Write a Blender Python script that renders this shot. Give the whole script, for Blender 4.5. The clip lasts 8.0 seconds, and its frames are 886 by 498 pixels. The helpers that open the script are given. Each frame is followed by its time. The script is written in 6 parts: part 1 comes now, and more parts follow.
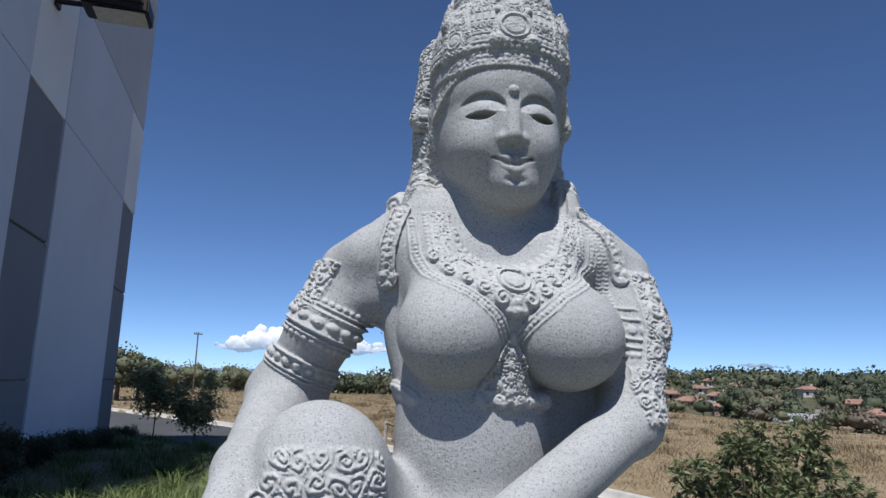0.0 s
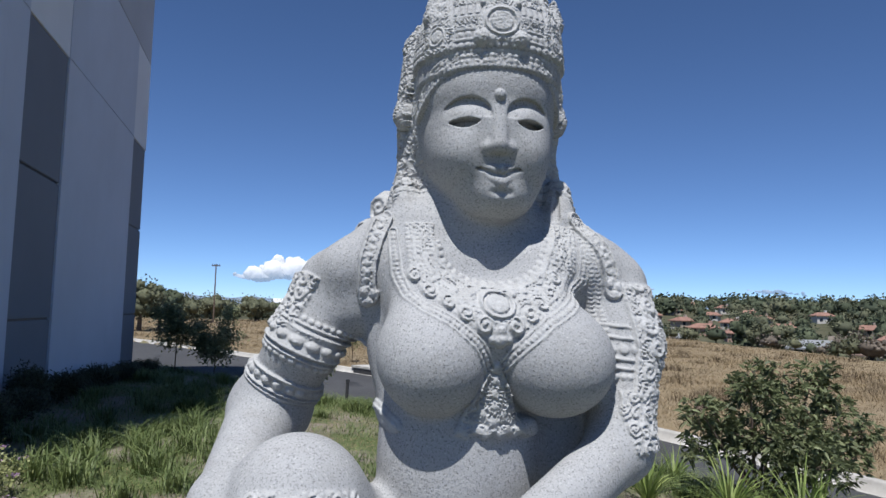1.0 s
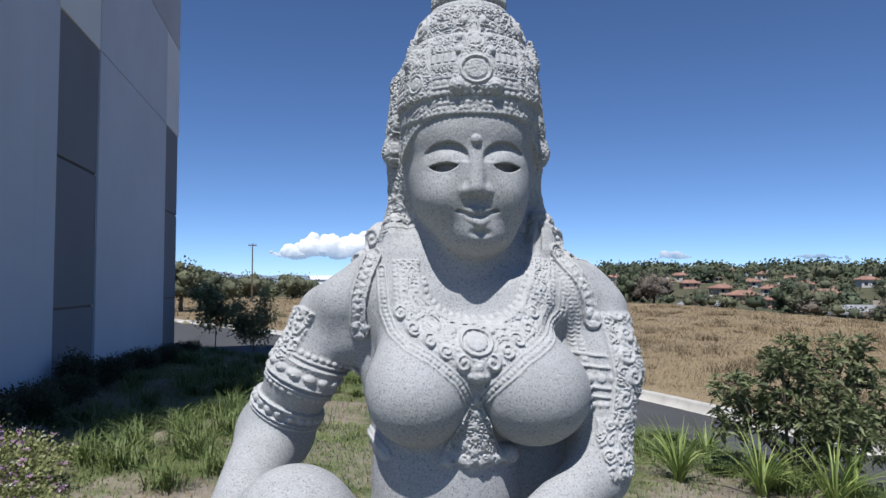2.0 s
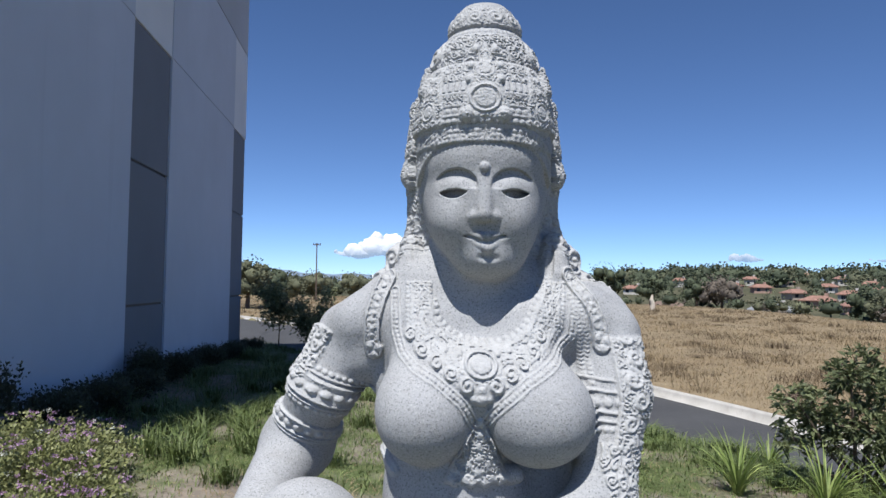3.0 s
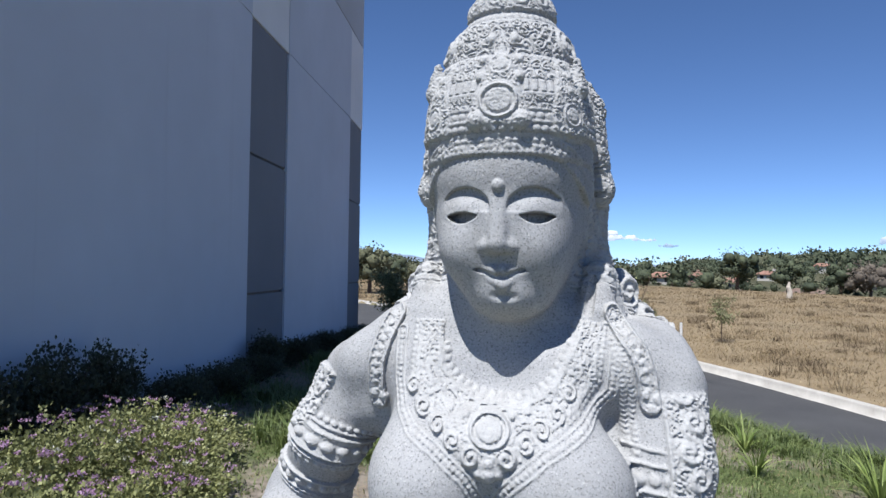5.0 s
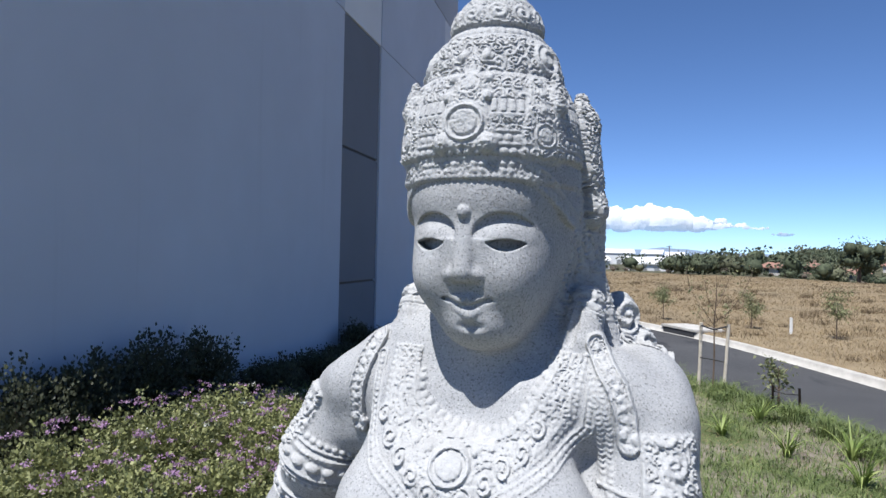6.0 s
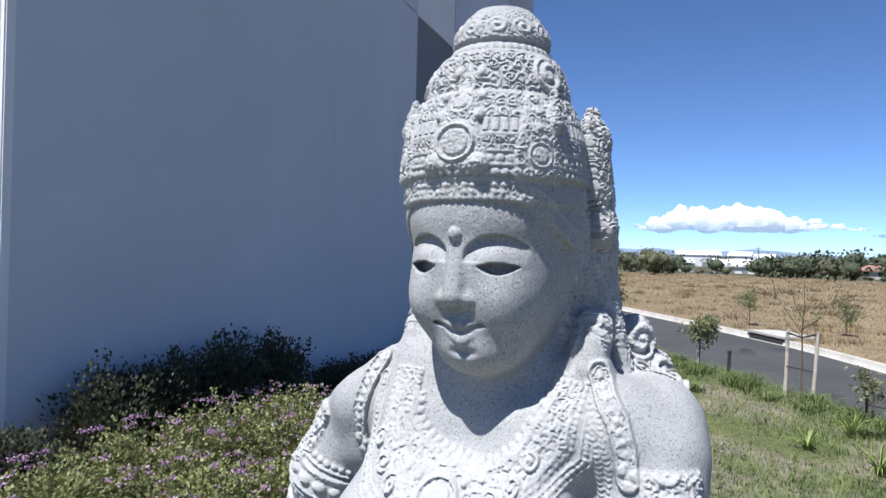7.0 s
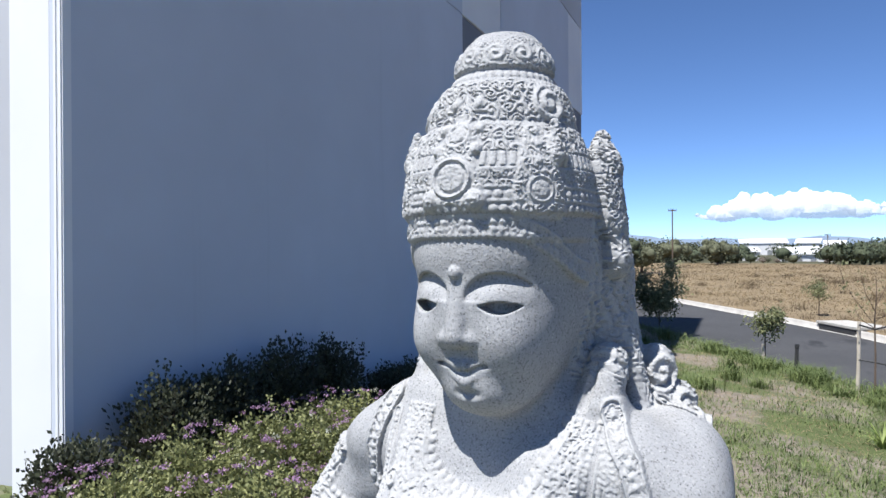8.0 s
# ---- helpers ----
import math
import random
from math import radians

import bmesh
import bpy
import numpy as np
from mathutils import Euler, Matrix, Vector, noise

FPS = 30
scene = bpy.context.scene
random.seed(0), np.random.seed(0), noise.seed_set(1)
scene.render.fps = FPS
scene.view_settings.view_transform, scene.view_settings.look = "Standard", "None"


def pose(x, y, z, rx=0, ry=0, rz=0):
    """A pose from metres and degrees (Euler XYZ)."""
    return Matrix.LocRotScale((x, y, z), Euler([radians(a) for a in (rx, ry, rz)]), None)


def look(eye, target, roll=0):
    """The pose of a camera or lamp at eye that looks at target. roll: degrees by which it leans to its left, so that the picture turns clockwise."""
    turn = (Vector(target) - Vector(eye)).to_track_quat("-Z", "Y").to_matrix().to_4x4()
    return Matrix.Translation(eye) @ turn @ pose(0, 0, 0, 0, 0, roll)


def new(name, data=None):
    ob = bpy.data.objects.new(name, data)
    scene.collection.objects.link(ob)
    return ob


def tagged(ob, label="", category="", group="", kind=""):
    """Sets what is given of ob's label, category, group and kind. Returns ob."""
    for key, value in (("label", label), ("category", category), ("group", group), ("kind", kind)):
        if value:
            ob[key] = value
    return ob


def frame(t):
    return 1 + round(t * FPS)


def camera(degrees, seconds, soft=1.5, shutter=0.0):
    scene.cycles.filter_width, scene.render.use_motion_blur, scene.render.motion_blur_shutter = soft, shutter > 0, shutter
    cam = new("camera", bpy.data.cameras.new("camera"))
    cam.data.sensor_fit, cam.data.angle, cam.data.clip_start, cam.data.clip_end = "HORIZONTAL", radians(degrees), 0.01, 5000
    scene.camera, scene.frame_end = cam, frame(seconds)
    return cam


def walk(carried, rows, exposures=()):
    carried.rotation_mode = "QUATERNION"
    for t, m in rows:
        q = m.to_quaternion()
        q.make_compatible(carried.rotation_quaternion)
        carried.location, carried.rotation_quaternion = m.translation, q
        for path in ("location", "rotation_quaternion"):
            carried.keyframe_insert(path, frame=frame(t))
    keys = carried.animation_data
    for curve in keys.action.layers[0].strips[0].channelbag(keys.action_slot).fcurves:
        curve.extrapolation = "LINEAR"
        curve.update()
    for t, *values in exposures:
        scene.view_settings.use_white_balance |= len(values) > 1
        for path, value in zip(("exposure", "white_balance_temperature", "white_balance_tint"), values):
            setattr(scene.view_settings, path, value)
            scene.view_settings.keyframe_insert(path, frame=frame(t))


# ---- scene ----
cam = camera(64.7, 8.0)
PATH = [
    (0, (0.056, 0.043, 1.044), (0.551, 1.944, 1.421), 1.6),
    (0.5, (0.083, 0.068, 1.146), (0.566, 1.99, 1.409), 1.2),
    (1, (0.111, 0.07, 1.189), (0.577, 2.007, 1.365), 1.3),
    (1.5, (0.138, 0.041, 1.222), (0.565, 1.991, 1.332), 1.0),
    (1.7, (0.152, 0.019, 1.252), (0.564, 1.973, 1.352), 0.5),
    (2.8, (0.236, -0.06, 1.325), (0.464, 1.924, 1.433), 0.3),
    (3, (0.253, -0.059, 1.326), (0.452, 1.929, 1.425), 0.7),
    (3.5, (0.299, -0.006, 1.332), (0.428, 1.988, 1.419), 0.1),
    (4, (0.357, 0.052, 1.362), (0.393, 2.049, 1.449), 0.5),
    (4.5, (0.39, 0.087, 1.39), (0.322, 2.084, 1.468), -0.5),
    (4.7, (0.398, 0.104, 1.395), (0.3, 2.101, 1.461), 0.2),
    (5.8, (0.555, 0.18, 1.453), (0.218, 2.152, 1.476), 0.9),
    (6, (0.59, 0.184, 1.462), (0.172, 2.139, 1.474), 1.2),
    (6.5, (0.643, 0.209, 1.48), (0.091, 2.131, 1.49), 1.1),
    (7, (0.688, 0.234, 1.492), (0.055, 2.131, 1.502), 1.4),
    (7.5, (0.726, 0.259, 1.505), (0.009, 2.126, 1.514), 0.2),
    (8, (0.743, 0.279, 1.543), (-0.039, 2.12, 1.544), -0.4),
]
walk(cam, [(t, look(eye, target, roll)) for t, eye, target, roll in PATH],
     exposures=((0.0, 0.31, 6010, 10), (1.7, 0.37, 5970, 10), (3.0, 0.50, 6010, 10), (4.7, 0.60, 5970, 10), (6.5, 0.72, 5970, 10), (8.0, 0.82, 6010, 10)))

# ---- world, sun, exposure ----
SUN_FROM = Vector((-0.407, -0.914, 0.0)).normalized()
SUN_EL = radians(63.5)
scene.view_settings.exposure = 0.0

world = bpy.data.worlds.new("sky")
scene.world = world
world.use_nodes = True
wn = world.node_tree
wn.nodes.clear()
w_out = wn.nodes.new("ShaderNodeOutputWorld")
w_bg = wn.nodes.new("ShaderNodeBackground")
w_sky = wn.nodes.new("ShaderNodeTexSky")
w_sky.sky_type = "NISHITA"
w_sky.sun_disc = False
w_sky.sun_elevation = SUN_EL
w_sky.sun_rotation = math.atan2(SUN_FROM.x, SUN_FROM.y)
w_sky.altitude = 120.0
w_sky.air_density = 0.46
w_sky.dust_density = 0.0
w_sky.ozone_density = 6.0
w_bg.inputs["Strength"].default_value = 0.101
wn.links.new(w_sky.outputs[0], w_bg.inputs[0])
wn.links.new(w_bg.outputs[0], w_out.inputs[0])

sun_data = bpy.data.lights.new("sun", "SUN")
sun_data.energy = 5.0
sun_data.angle = radians(0.53)
sun_data.color = (1.0, 0.945, 0.865)
sun = new("sun", sun_data)
sun_dir = SUN_FROM * math.cos(SUN_EL) + Vector((0, 0, math.sin(SUN_EL)))
sun.matrix_world = look(sun_dir * 60, (0, 0, 0))
# ---- materials ----
class Nodes:
    """A small builder for procedural materials."""

    def __init__(self, name, rough=0.8, metal=0.0, spec=0.4):
        self.m = bpy.data.materials.new(name)
        self.m.use_nodes = True
        self.t = self.m.node_tree
        self.b = self.t.nodes["Principled BSDF"]
        self.b.inputs["Roughness"].default_value = rough
        self.b.inputs["Metallic"].default_value = metal
        self.b.inputs["Specular IOR Level"].default_value = spec
        self.co = self.t.nodes.new("ShaderNodeTexCoord").outputs["Object"]
        self.height = None

    def link(self, a, b):
        self.t.links.new(a, b)

    def noise(self, scale, detail=4.0, rough=0.55, co=None, distort=0.0):
        n = self.t.nodes.new("ShaderNodeTexNoise")
        n.inputs["Scale"].default_value = scale
        n.inputs["Detail"].default_value = detail
        n.inputs["Roughness"].default_value = rough
        n.inputs["Distortion"].default_value = distort
        self.link(co or self.co, n.inputs["Vector"])
        return n.outputs[0]

    def voronoi(self, scale, feature="F1", out="Distance", co=None):
        n = self.t.nodes.new("ShaderNodeTexVoronoi")
        n.feature = feature
        n.inputs["Scale"].default_value = scale
        self.link(co or self.co, n.inputs["Vector"])
        return n.outputs[out]

    def stretch(self, sx, sy, sz):
        n = self.t.nodes.new("ShaderNodeMapping")
        n.inputs["Scale"].default_value = (sx, sy, sz)
        self.link(self.co, n.inputs["Vector"])
        return n.outputs[0]

    def ramp(self, fac, stops):
        n = self.t.nodes.new("ShaderNodeValToRGB")
        e = n.color_ramp.elements
        while len(e) < len(stops):
            e.new(0.5)
        for el, (p, c) in zip(e, stops):
            el.position = p
            el.color = c if len(c) == 4 else (*c, 1)
        self.link(fac, n.inputs[0])
        return n.outputs[0]

    def grey(self, fac, a, b):
        n = self.t.nodes.new("ShaderNodeMapRange")
        n.inputs["From Min"].default_value = a
        n.inputs["From Max"].default_value = b
        self.link(fac, n.inputs["Value"])
        return n.outputs[0]

    def mix(self, fac, a, b, mode="MIX"):
        n = self.t.nodes.new("ShaderNodeMix")
        n.data_type = "RGBA"
        n.blend_type = mode
        for i, v in ((0, fac), (6, a), (7, b)):
            if isinstance(v, (float, int)):
                n.inputs[i].default_value = v
            elif isinstance(v, tuple):
                n.inputs[i].default_value = v if len(v) == 4 else (*v, 1)
            else:
                self.link(v, n.inputs[i])
        return n.outputs[2]

    def bump(self, fac, strength, dist):
        n = self.t.nodes.new("ShaderNodeBump")
        n.inputs["Strength"].default_value = strength
        n.inputs["Distance"].default_value = dist
        self.link(fac, n.inputs["Height"])
        if self.height is not None:
            self.link(self.height, n.inputs["Normal"])
        self.height = n.outputs[0]
        self.link(self.height, self.b.inputs["Normal"])
        return self

    def color(self, c):
        if isinstance(c, tuple):
            self.b.inputs["Base Color"].default_value = c if len(c) == 4 else (*c, 1)
        else:
            self.link(c, self.b.inputs["Base Color"])
        return self

    def island(self):
        return self.t.nodes.new("ShaderNodeNewGeometry").outputs["Random Per Island"]

    def each(self):
        return self.t.nodes.new("ShaderNodeObjectInfo").outputs["Random"]

    def done(self):
        return self.m


def granite():
    n = Nodes("granite", rough=0.88, spec=0.25)
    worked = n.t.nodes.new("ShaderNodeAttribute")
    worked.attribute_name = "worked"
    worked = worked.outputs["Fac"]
    cloud = n.noise(5.0, 5, 0.6)
    base = n.ramp(cloud, [(0.3, (0.285, 0.289, 0.294)), (0.7, (0.365, 0.367, 0.370))])
    # weathered patches, then dark and pale mineral grains
    base = n.mix(n.grey(n.noise(16.0, 6, 0.7), 0.52, 0.80), base, (0.28, 0.278, 0.272))
    fleck = n.noise(320.0, 3, 0.7)
    base = n.mix(n.grey(fleck, 0.525, 0.67), base, (0.17, 0.17, 0.175))
    pale = n.noise(290.0, 2, 0.5)
    base = n.mix(n.grey(pale, 0.60, 0.80), base, (0.48, 0.48, 0.475))
    pits = n.voronoi(150.0)
    base = n.mix(n.grey(pits, 0.19, 0.08), base, (0.12, 0.12, 0.125))
    # cut relief is paler and dustier; its ridges are highlighted in colour over grooves
    dust_highlight = n.ramp(n.noise(60.0, 4, 0.6), [(0.3, (0.345, 0.344, 0.340)), (0.7, (0.48, 0.479, 0.473))])
    base = n.mix(n.grey(worked, 0.0, 1.7), base, dust_highlight)
    n.color(base)
    n.bump(fleck, 0.55, 0.0014)
    n.bump(n.noise(45.0, 6, 0.7), 0.4, 0.0028)
    n.bump(n.noise(120.0, 4, 0.75), 0.5, 0.0016)
    return n.done()


def painted_wall(name, col, amount=0.06):
    n = Nodes(name, rough=0.9, spec=0.2)
    a = n.noise(0.35, 4, 0.6)
    b = n.noise(9.0, 6, 0.7)
    lo = tuple(c * (1 - amount) for c in col)
    hi = tuple(min(1, c * (1 + amount)) for c in col)
    c = n.ramp(a, [(0.3, lo), (0.7, hi)])
    streak = n.noise(1.0, 4, 0.6, n.stretch(3.0, 3.0, 0.12))
    c = n.mix(n.grey(streak, 0.62, 0.85), c, tuple(x * 0.88 for x in col))
    n.color(c)
    n.bump(b, 0.15, 0.004)
    return n.done()


def asphalt():
    n = Nodes("asphalt", rough=0.92, spec=0.25)
    a = n.noise(0.5, 5, 0.6)
    c = n.ramp(a, [(0.3, (0.044, 0.044, 0.047)), (0.7, (0.064, 0.064, 0.066))])
    g = n.noise(140.0, 2, 0.5)
    c = n.mix(n.grey(g, 0.55, 0.75), c, (0.105, 0.105, 0.105))
    s = n.noise(1.3, 3, 0.5, n.stretch(1, 0.25, 1))
    c = n.mix(n.grey(s, 0.62, 0.72), c, (0.03, 0.03, 0.033))
    n.color(c)
    n.bump(g, 0.4, 0.004)
    return n.done()


def concrete():
    n = Nodes("kerb_concrete", rough=0.9, spec=0.2)
    a = n.noise(2.0, 6, 0.65)
    c = n.ramp(a, [(0.3, (0.33, 0.315, 0.29)), (0.7, (0.48, 0.46, 0.43))])
    c = n.mix(n.grey(n.noise(14.0, 4, 0.7), 0.6, 0.8), c, (0.27, 0.24, 0.2))
    n.color(c)
    n.bump(n.noise(60.0, 4, 0.6), 0.3, 0.004)
    return n.done()


def soil_ground():
    """Bare soil, thin green and straw-coloured dry cover."""
    n = Nodes("ground_cover", rough=0.97, spec=0.1)
    big = n.noise(0.55, 5, 0.6)
    fine = n.noise(7.0, 6, 0.7)
    soil = n.ramp(fine, [(0.3, (0.15, 0.13, 0.105)), (0.7, (0.28, 0.24, 0.20))])
    green = n.ramp(fine, [(0.3, (0.06, 0.08, 0.03)), (0.7, (0.12, 0.14, 0.06))])
    lawn = n.mix(n.grey(big, 0.46, 0.56), soil, green)
    big2 = n.noise(0.05, 6, 0.65)
    straw = n.ramp(n.noise(1.2, 6, 0.7), [(0.25, (0.16, 0.12, 0.072)), (0.5, (0.22, 0.173, 0.11)), (0.75, (0.28, 0.225, 0.147))])
    field = n.mix(n.grey(big2, 0.5, 0.75), straw, (0.16, 0.12, 0.075))
    att = n.t.nodes.new("ShaderNodeAttribute")
    att.attribute_name = "dry"
    far = n.t.nodes.new("ShaderNodeAttribute")
    far.attribute_name = "scrub"
    scrub = n.ramp(n.noise(0.12, 6, 0.7), [(0.3, (0.050, 0.055, 0.034)), (0.55, (0.085, 0.082, 0.050)), (0.8, (0.15, 0.125, 0.085))])
    n.color(n.mix(far.outputs["Fac"], n.mix(att.outputs["Fac"], lawn, field), scrub))
    n.bump(fine, 0.6, 0.03)
    return n.done()


def leafy(name, lo, hi, rough=0.55, trans=0.25):
    """Leaf colour that varies from leaf to leaf."""
    n = Nodes(name, rough=rough, spec=0.35)
    c = n.ramp(n.island(), [(0.0, lo), (1.0, hi)])
    c = n.mix(n.grey(n.noise(3.0, 3, 0.6), 0.4, 0.7), c, tuple(x * 0.7 for x in lo))
    n.color(c)
    tr = n.t.nodes.new("ShaderNodeBsdfTranslucent")
    mx = n.t.nodes.new("ShaderNodeMixShader")
    mx.inputs[0].default_value = trans
    out = n.t.nodes["Material Output"]
    n.link(c, tr.inputs[0])
    n.link(n.b.outputs[0], mx.inputs[1])
    n.link(tr.outputs[0], mx.inputs[2])
    n.link(mx.outputs[0], out.inputs[0])
    return n.done()


def rough_paint(name, col, rough=0.6, metal=0.0, var=0.15, scale=8.0):
    n = Nodes(name, rough=rough, metal=metal)
    a = n.noise(scale, 5, 0.6)
    n.color(n.ramp(a, [(0.3, tuple(c * (1 - var) for c in col)), (0.7, tuple(min(1, c * (1 + var)) for c in col))]))
    n.bump(n.noise(scale * 6, 4, 0.6), 0.2, 0.004)
    return n.done()


GRANITE = granite()
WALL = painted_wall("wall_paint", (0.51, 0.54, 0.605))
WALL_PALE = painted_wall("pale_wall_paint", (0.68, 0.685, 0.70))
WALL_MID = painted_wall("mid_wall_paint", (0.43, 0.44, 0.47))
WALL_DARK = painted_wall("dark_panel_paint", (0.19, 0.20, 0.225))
ASPHALT = asphalt()
CONCRETE = concrete()
GROUND = soil_ground()
BRONZE = rough_paint("dark_bronze", (0.035, 0.026, 0.022), 0.45, 0.6)
# ---- building helpers ----
def quick_mesh(name, verts, polys, material=None, smooth=False):
    """A mesh from a vertex array (n, 3) and a polygon array (m, 3 or 4)."""
    verts = np.asarray(verts, np.float32)
    polys = np.asarray(polys, np.int32)
    me = bpy.data.meshes.new(name)
    k = polys.shape[1]
    me.vertices.add(len(verts))
    me.vertices.foreach_set("co", verts.ravel())
    me.loops.add(polys.size)
    me.loops.foreach_set("vertex_index", polys.ravel())
    me.polygons.add(len(polys))
    me.polygons.foreach_set("loop_start", np.arange(0, polys.size, k, dtype=np.int32))
    me.update(calc_edges=True)
    if smooth:
        me.polygons.foreach_set("use_smooth", np.ones(len(polys), bool))
    if material:
        me.materials.append(material)
    return me


def part(name, bm, material, parent=None, label="", smooth=False):
    me = bpy.data.meshes.new(name)
    bm.to_mesh(me)
    bm.free()
    me.materials.append(material)
    if smooth:
        me.polygons.foreach_set("use_smooth", [True] * len(me.polygons))
    ob = new(name, me)
    if parent:
        ob.parent = parent
    if label:
        ob["label"] = label
    return ob


def box(bm, x0, x1, y0, y1, z0, z1, bevel=0.0):
    """Adds a box with optional bevelled edges."""
    r = bmesh.ops.create_cube(bm, size=1.0)
    vs = r["verts"]
    for v in vs:
        v.co = Vector(((x0 + x1) / 2 + v.co.x * (x1 - x0), (y0 + y1) / 2 + v.co.y * (y1 - y0), (z0 + z1) / 2 + v.co.z * (z1 - z0)))
    if bevel:
        es = list({e for v in vs for e in v.link_edges})
        bmesh.ops.bevel(bm, geom=es, offset=bevel, segments=2, affect="EDGES")
    return bm


def tube(bm, pts, radii, sides=8, cap=True):
    """Adds a tapered tube along points."""
    rings = []
    pts = [Vector(p) for p in pts]
    for i, p in enumerate(pts):
        a = pts[max(0, i - 1)]
        b = pts[min(len(pts) - 1, i + 1)]
        d = (b - a).normalized()
        s = d.cross(Vector((0.31, 0.17, 0.93))).normalized()
        if s.length < 0.1:
            s = d.cross(Vector((1, 0, 0))).normalized()
        t = d.cross(s)
        r = radii[i] if hasattr(radii, "__len__") else radii
        rings.append([bm.verts.new(p + (s * math.cos(k * 2 * math.pi / sides) + t * math.sin(k * 2 * math.pi / sides)) * r) for k in range(sides)])
    for r0, r1 in zip(rings, rings[1:]):
        for k in range(sides):
            bm.faces.new((r0[k], r0[(k + 1) % sides], r1[(k + 1) % sides], r1[k]))
    if cap:
        bm.faces.new(rings[0][::-1])
        bm.faces.new(rings[-1])
    return bm


def smooth01(t):
    t = np.clip(t, 0, 1)
    return t * t * (3 - 2 * t)


def value_noise(x, y, seed=0):
    """Smooth random field over the plane, about -1 to 1."""
    out = 0
    rng = np.random.RandomState(seed)
    for k in range(6):
        a, f, p, q = rng.uniform(0, 6.28), 0.7 + 0.5 * k, rng.uniform(0, 6.28), rng.uniform(0.6, 1.4)
        out = out + np.sin((x * math.cos(a) + y * math.sin(a)) * f * q + p + 1.3 * np.sin(y * f * 0.7 + p)) / (1 + 0.5 * k)
    return out / 3.0


# ---- the lie of the land ----
NEAR_EDGE = ((-60, -20, -3, 2, 5, 7.7, 10.6, 12, 13.9, 15.7, 17, 19.3, 24, 31, 38, 46, 60, 90),
             (9.5, 8.2, 7.4, 7.0, 6.3, 5.3, 4.3, 3.6, 2.6, 1.8, 0.9, -0.3, -3, -7, -11, -16, -25, -45))
FAR_KERB = ((-60, -20, 0, 5, 9, 13, 18, 23.4, 28.3, 34, 38, 46, 60, 90),
            (13.5, 10.6, 9.4, 8.9, 8.2, 7.5, 6.25, 4.6, 2.3, -0.6, -2.6, -7, -15.5, -34))
ROAD_Z = -1.15


def smooth_line(table, y):
    """The edge's x at y, rounded at the corners of its table."""
    return sum(np.interp(y + d, *table) for d in (-1.6, -0.8, 0, 0.8, 1.6)) / 5


def field_edge(az):
    return np.interp(az, (-40, 0, 12, 20, 29, 36, 45, 60, 90), (130, 115, 105, 92, 78, 58, 42, 36, 36))


def ground_z(x, y):
    x = np.asarray(x, float)
    y = np.asarray(y, float)
    xe, xk = smooth_line(NEAR_EDGE, y), smooth_line(FAR_KERB, y)
    lawn = -0.82 + 0.42 * smooth01((xe - x) * 0.9 / 6.5) + 0.018 * value_noise(x * 1.7, y * 1.7, 3)
    field = -1.0 + 0.05 * value_noise(x * 0.8, y * 0.8, 5) * smooth01((x - xk - 0.3) / 1.5)
    r = np.hypot(x, y)
    az = np.degrees(np.arctan2(x, y))
    right = smooth01((az - 10) / 16) * smooth01((130 - az) / 40)
    d = field_edge(az)
    valley = -4.5 * smooth01((r - d) / 60) + 11.5 * smooth01((r - 140) / 340)
    field = field + right * valley - (1 - right) * 1.0 * smooth01((r - d) / 100)
    z = np.where(x < xe, lawn, np.where(x < xk + 0.16, ROAD_Z - 0.12, field))
    edge = smooth01((x - xe) / 0.18)
    return np.where((x >= xe) & (x < xe + 0.18), lawn * (1 - edge) + (ROAD_Z - 0.12) * edge, z)
# ---- ground, road, kerb ----
def graded(fine0, fine1, step, far, grow=1.13):
    mid = list(np.arange(fine0, fine1 + 1e-6, step))
    out, s, v = [], step, fine1
    while v < far:
        s *= grow
        v += s
        out.append(v)
    low, s, v = [], step, fine0
    while v > -far:
        s *= grow
        v -= s
        low.append(v)
    return np.array(low[::-1] + mid + out)


def make_ground():
    xs = graded(-9, 14, 0.16, 4200)
    ys = graded(-2, 34, 0.25, 4200)
    X, Y = np.meshgrid(xs, ys)
    Z = ground_z(X, Y)
    v = np.stack([X, Y, Z], -1).reshape(-1, 3)
    nx, ny = len(xs), len(ys)
    i = np.arange((ny - 1) * nx).reshape(ny - 1, nx)[:, :-1].ravel()
    me = quick_mesh("ground", v, np.stack([i, i + 1, i + nx + 1, i + nx], -1), GROUND, True)
    dry = (v[:, 0] > smooth_line(FAR_KERB, v[:, 1])).astype(np.float32)
    r, az = np.hypot(v[:, 0], v[:, 1]), np.degrees(np.arctan2(v[:, 0], v[:, 1]))
    dry *= 1 - 0.8 * smooth01((r - field_edge(az) - 6) / 14)
    scrub = smooth01((r - field_edge(az) - 2) / 12).astype(np.float32)
    me.attributes.new("scrub", "FLOAT", "POINT").data.foreach_set("value", scrub)
    at = me.attributes.new("dry", "FLOAT", "POINT")
    at.data.foreach_set("value", dry)
    return tagged(new("ground", me), "patchy green lawn bank and wide field of dry straw-coloured grass", "ground", kind="structure")


make_ground()


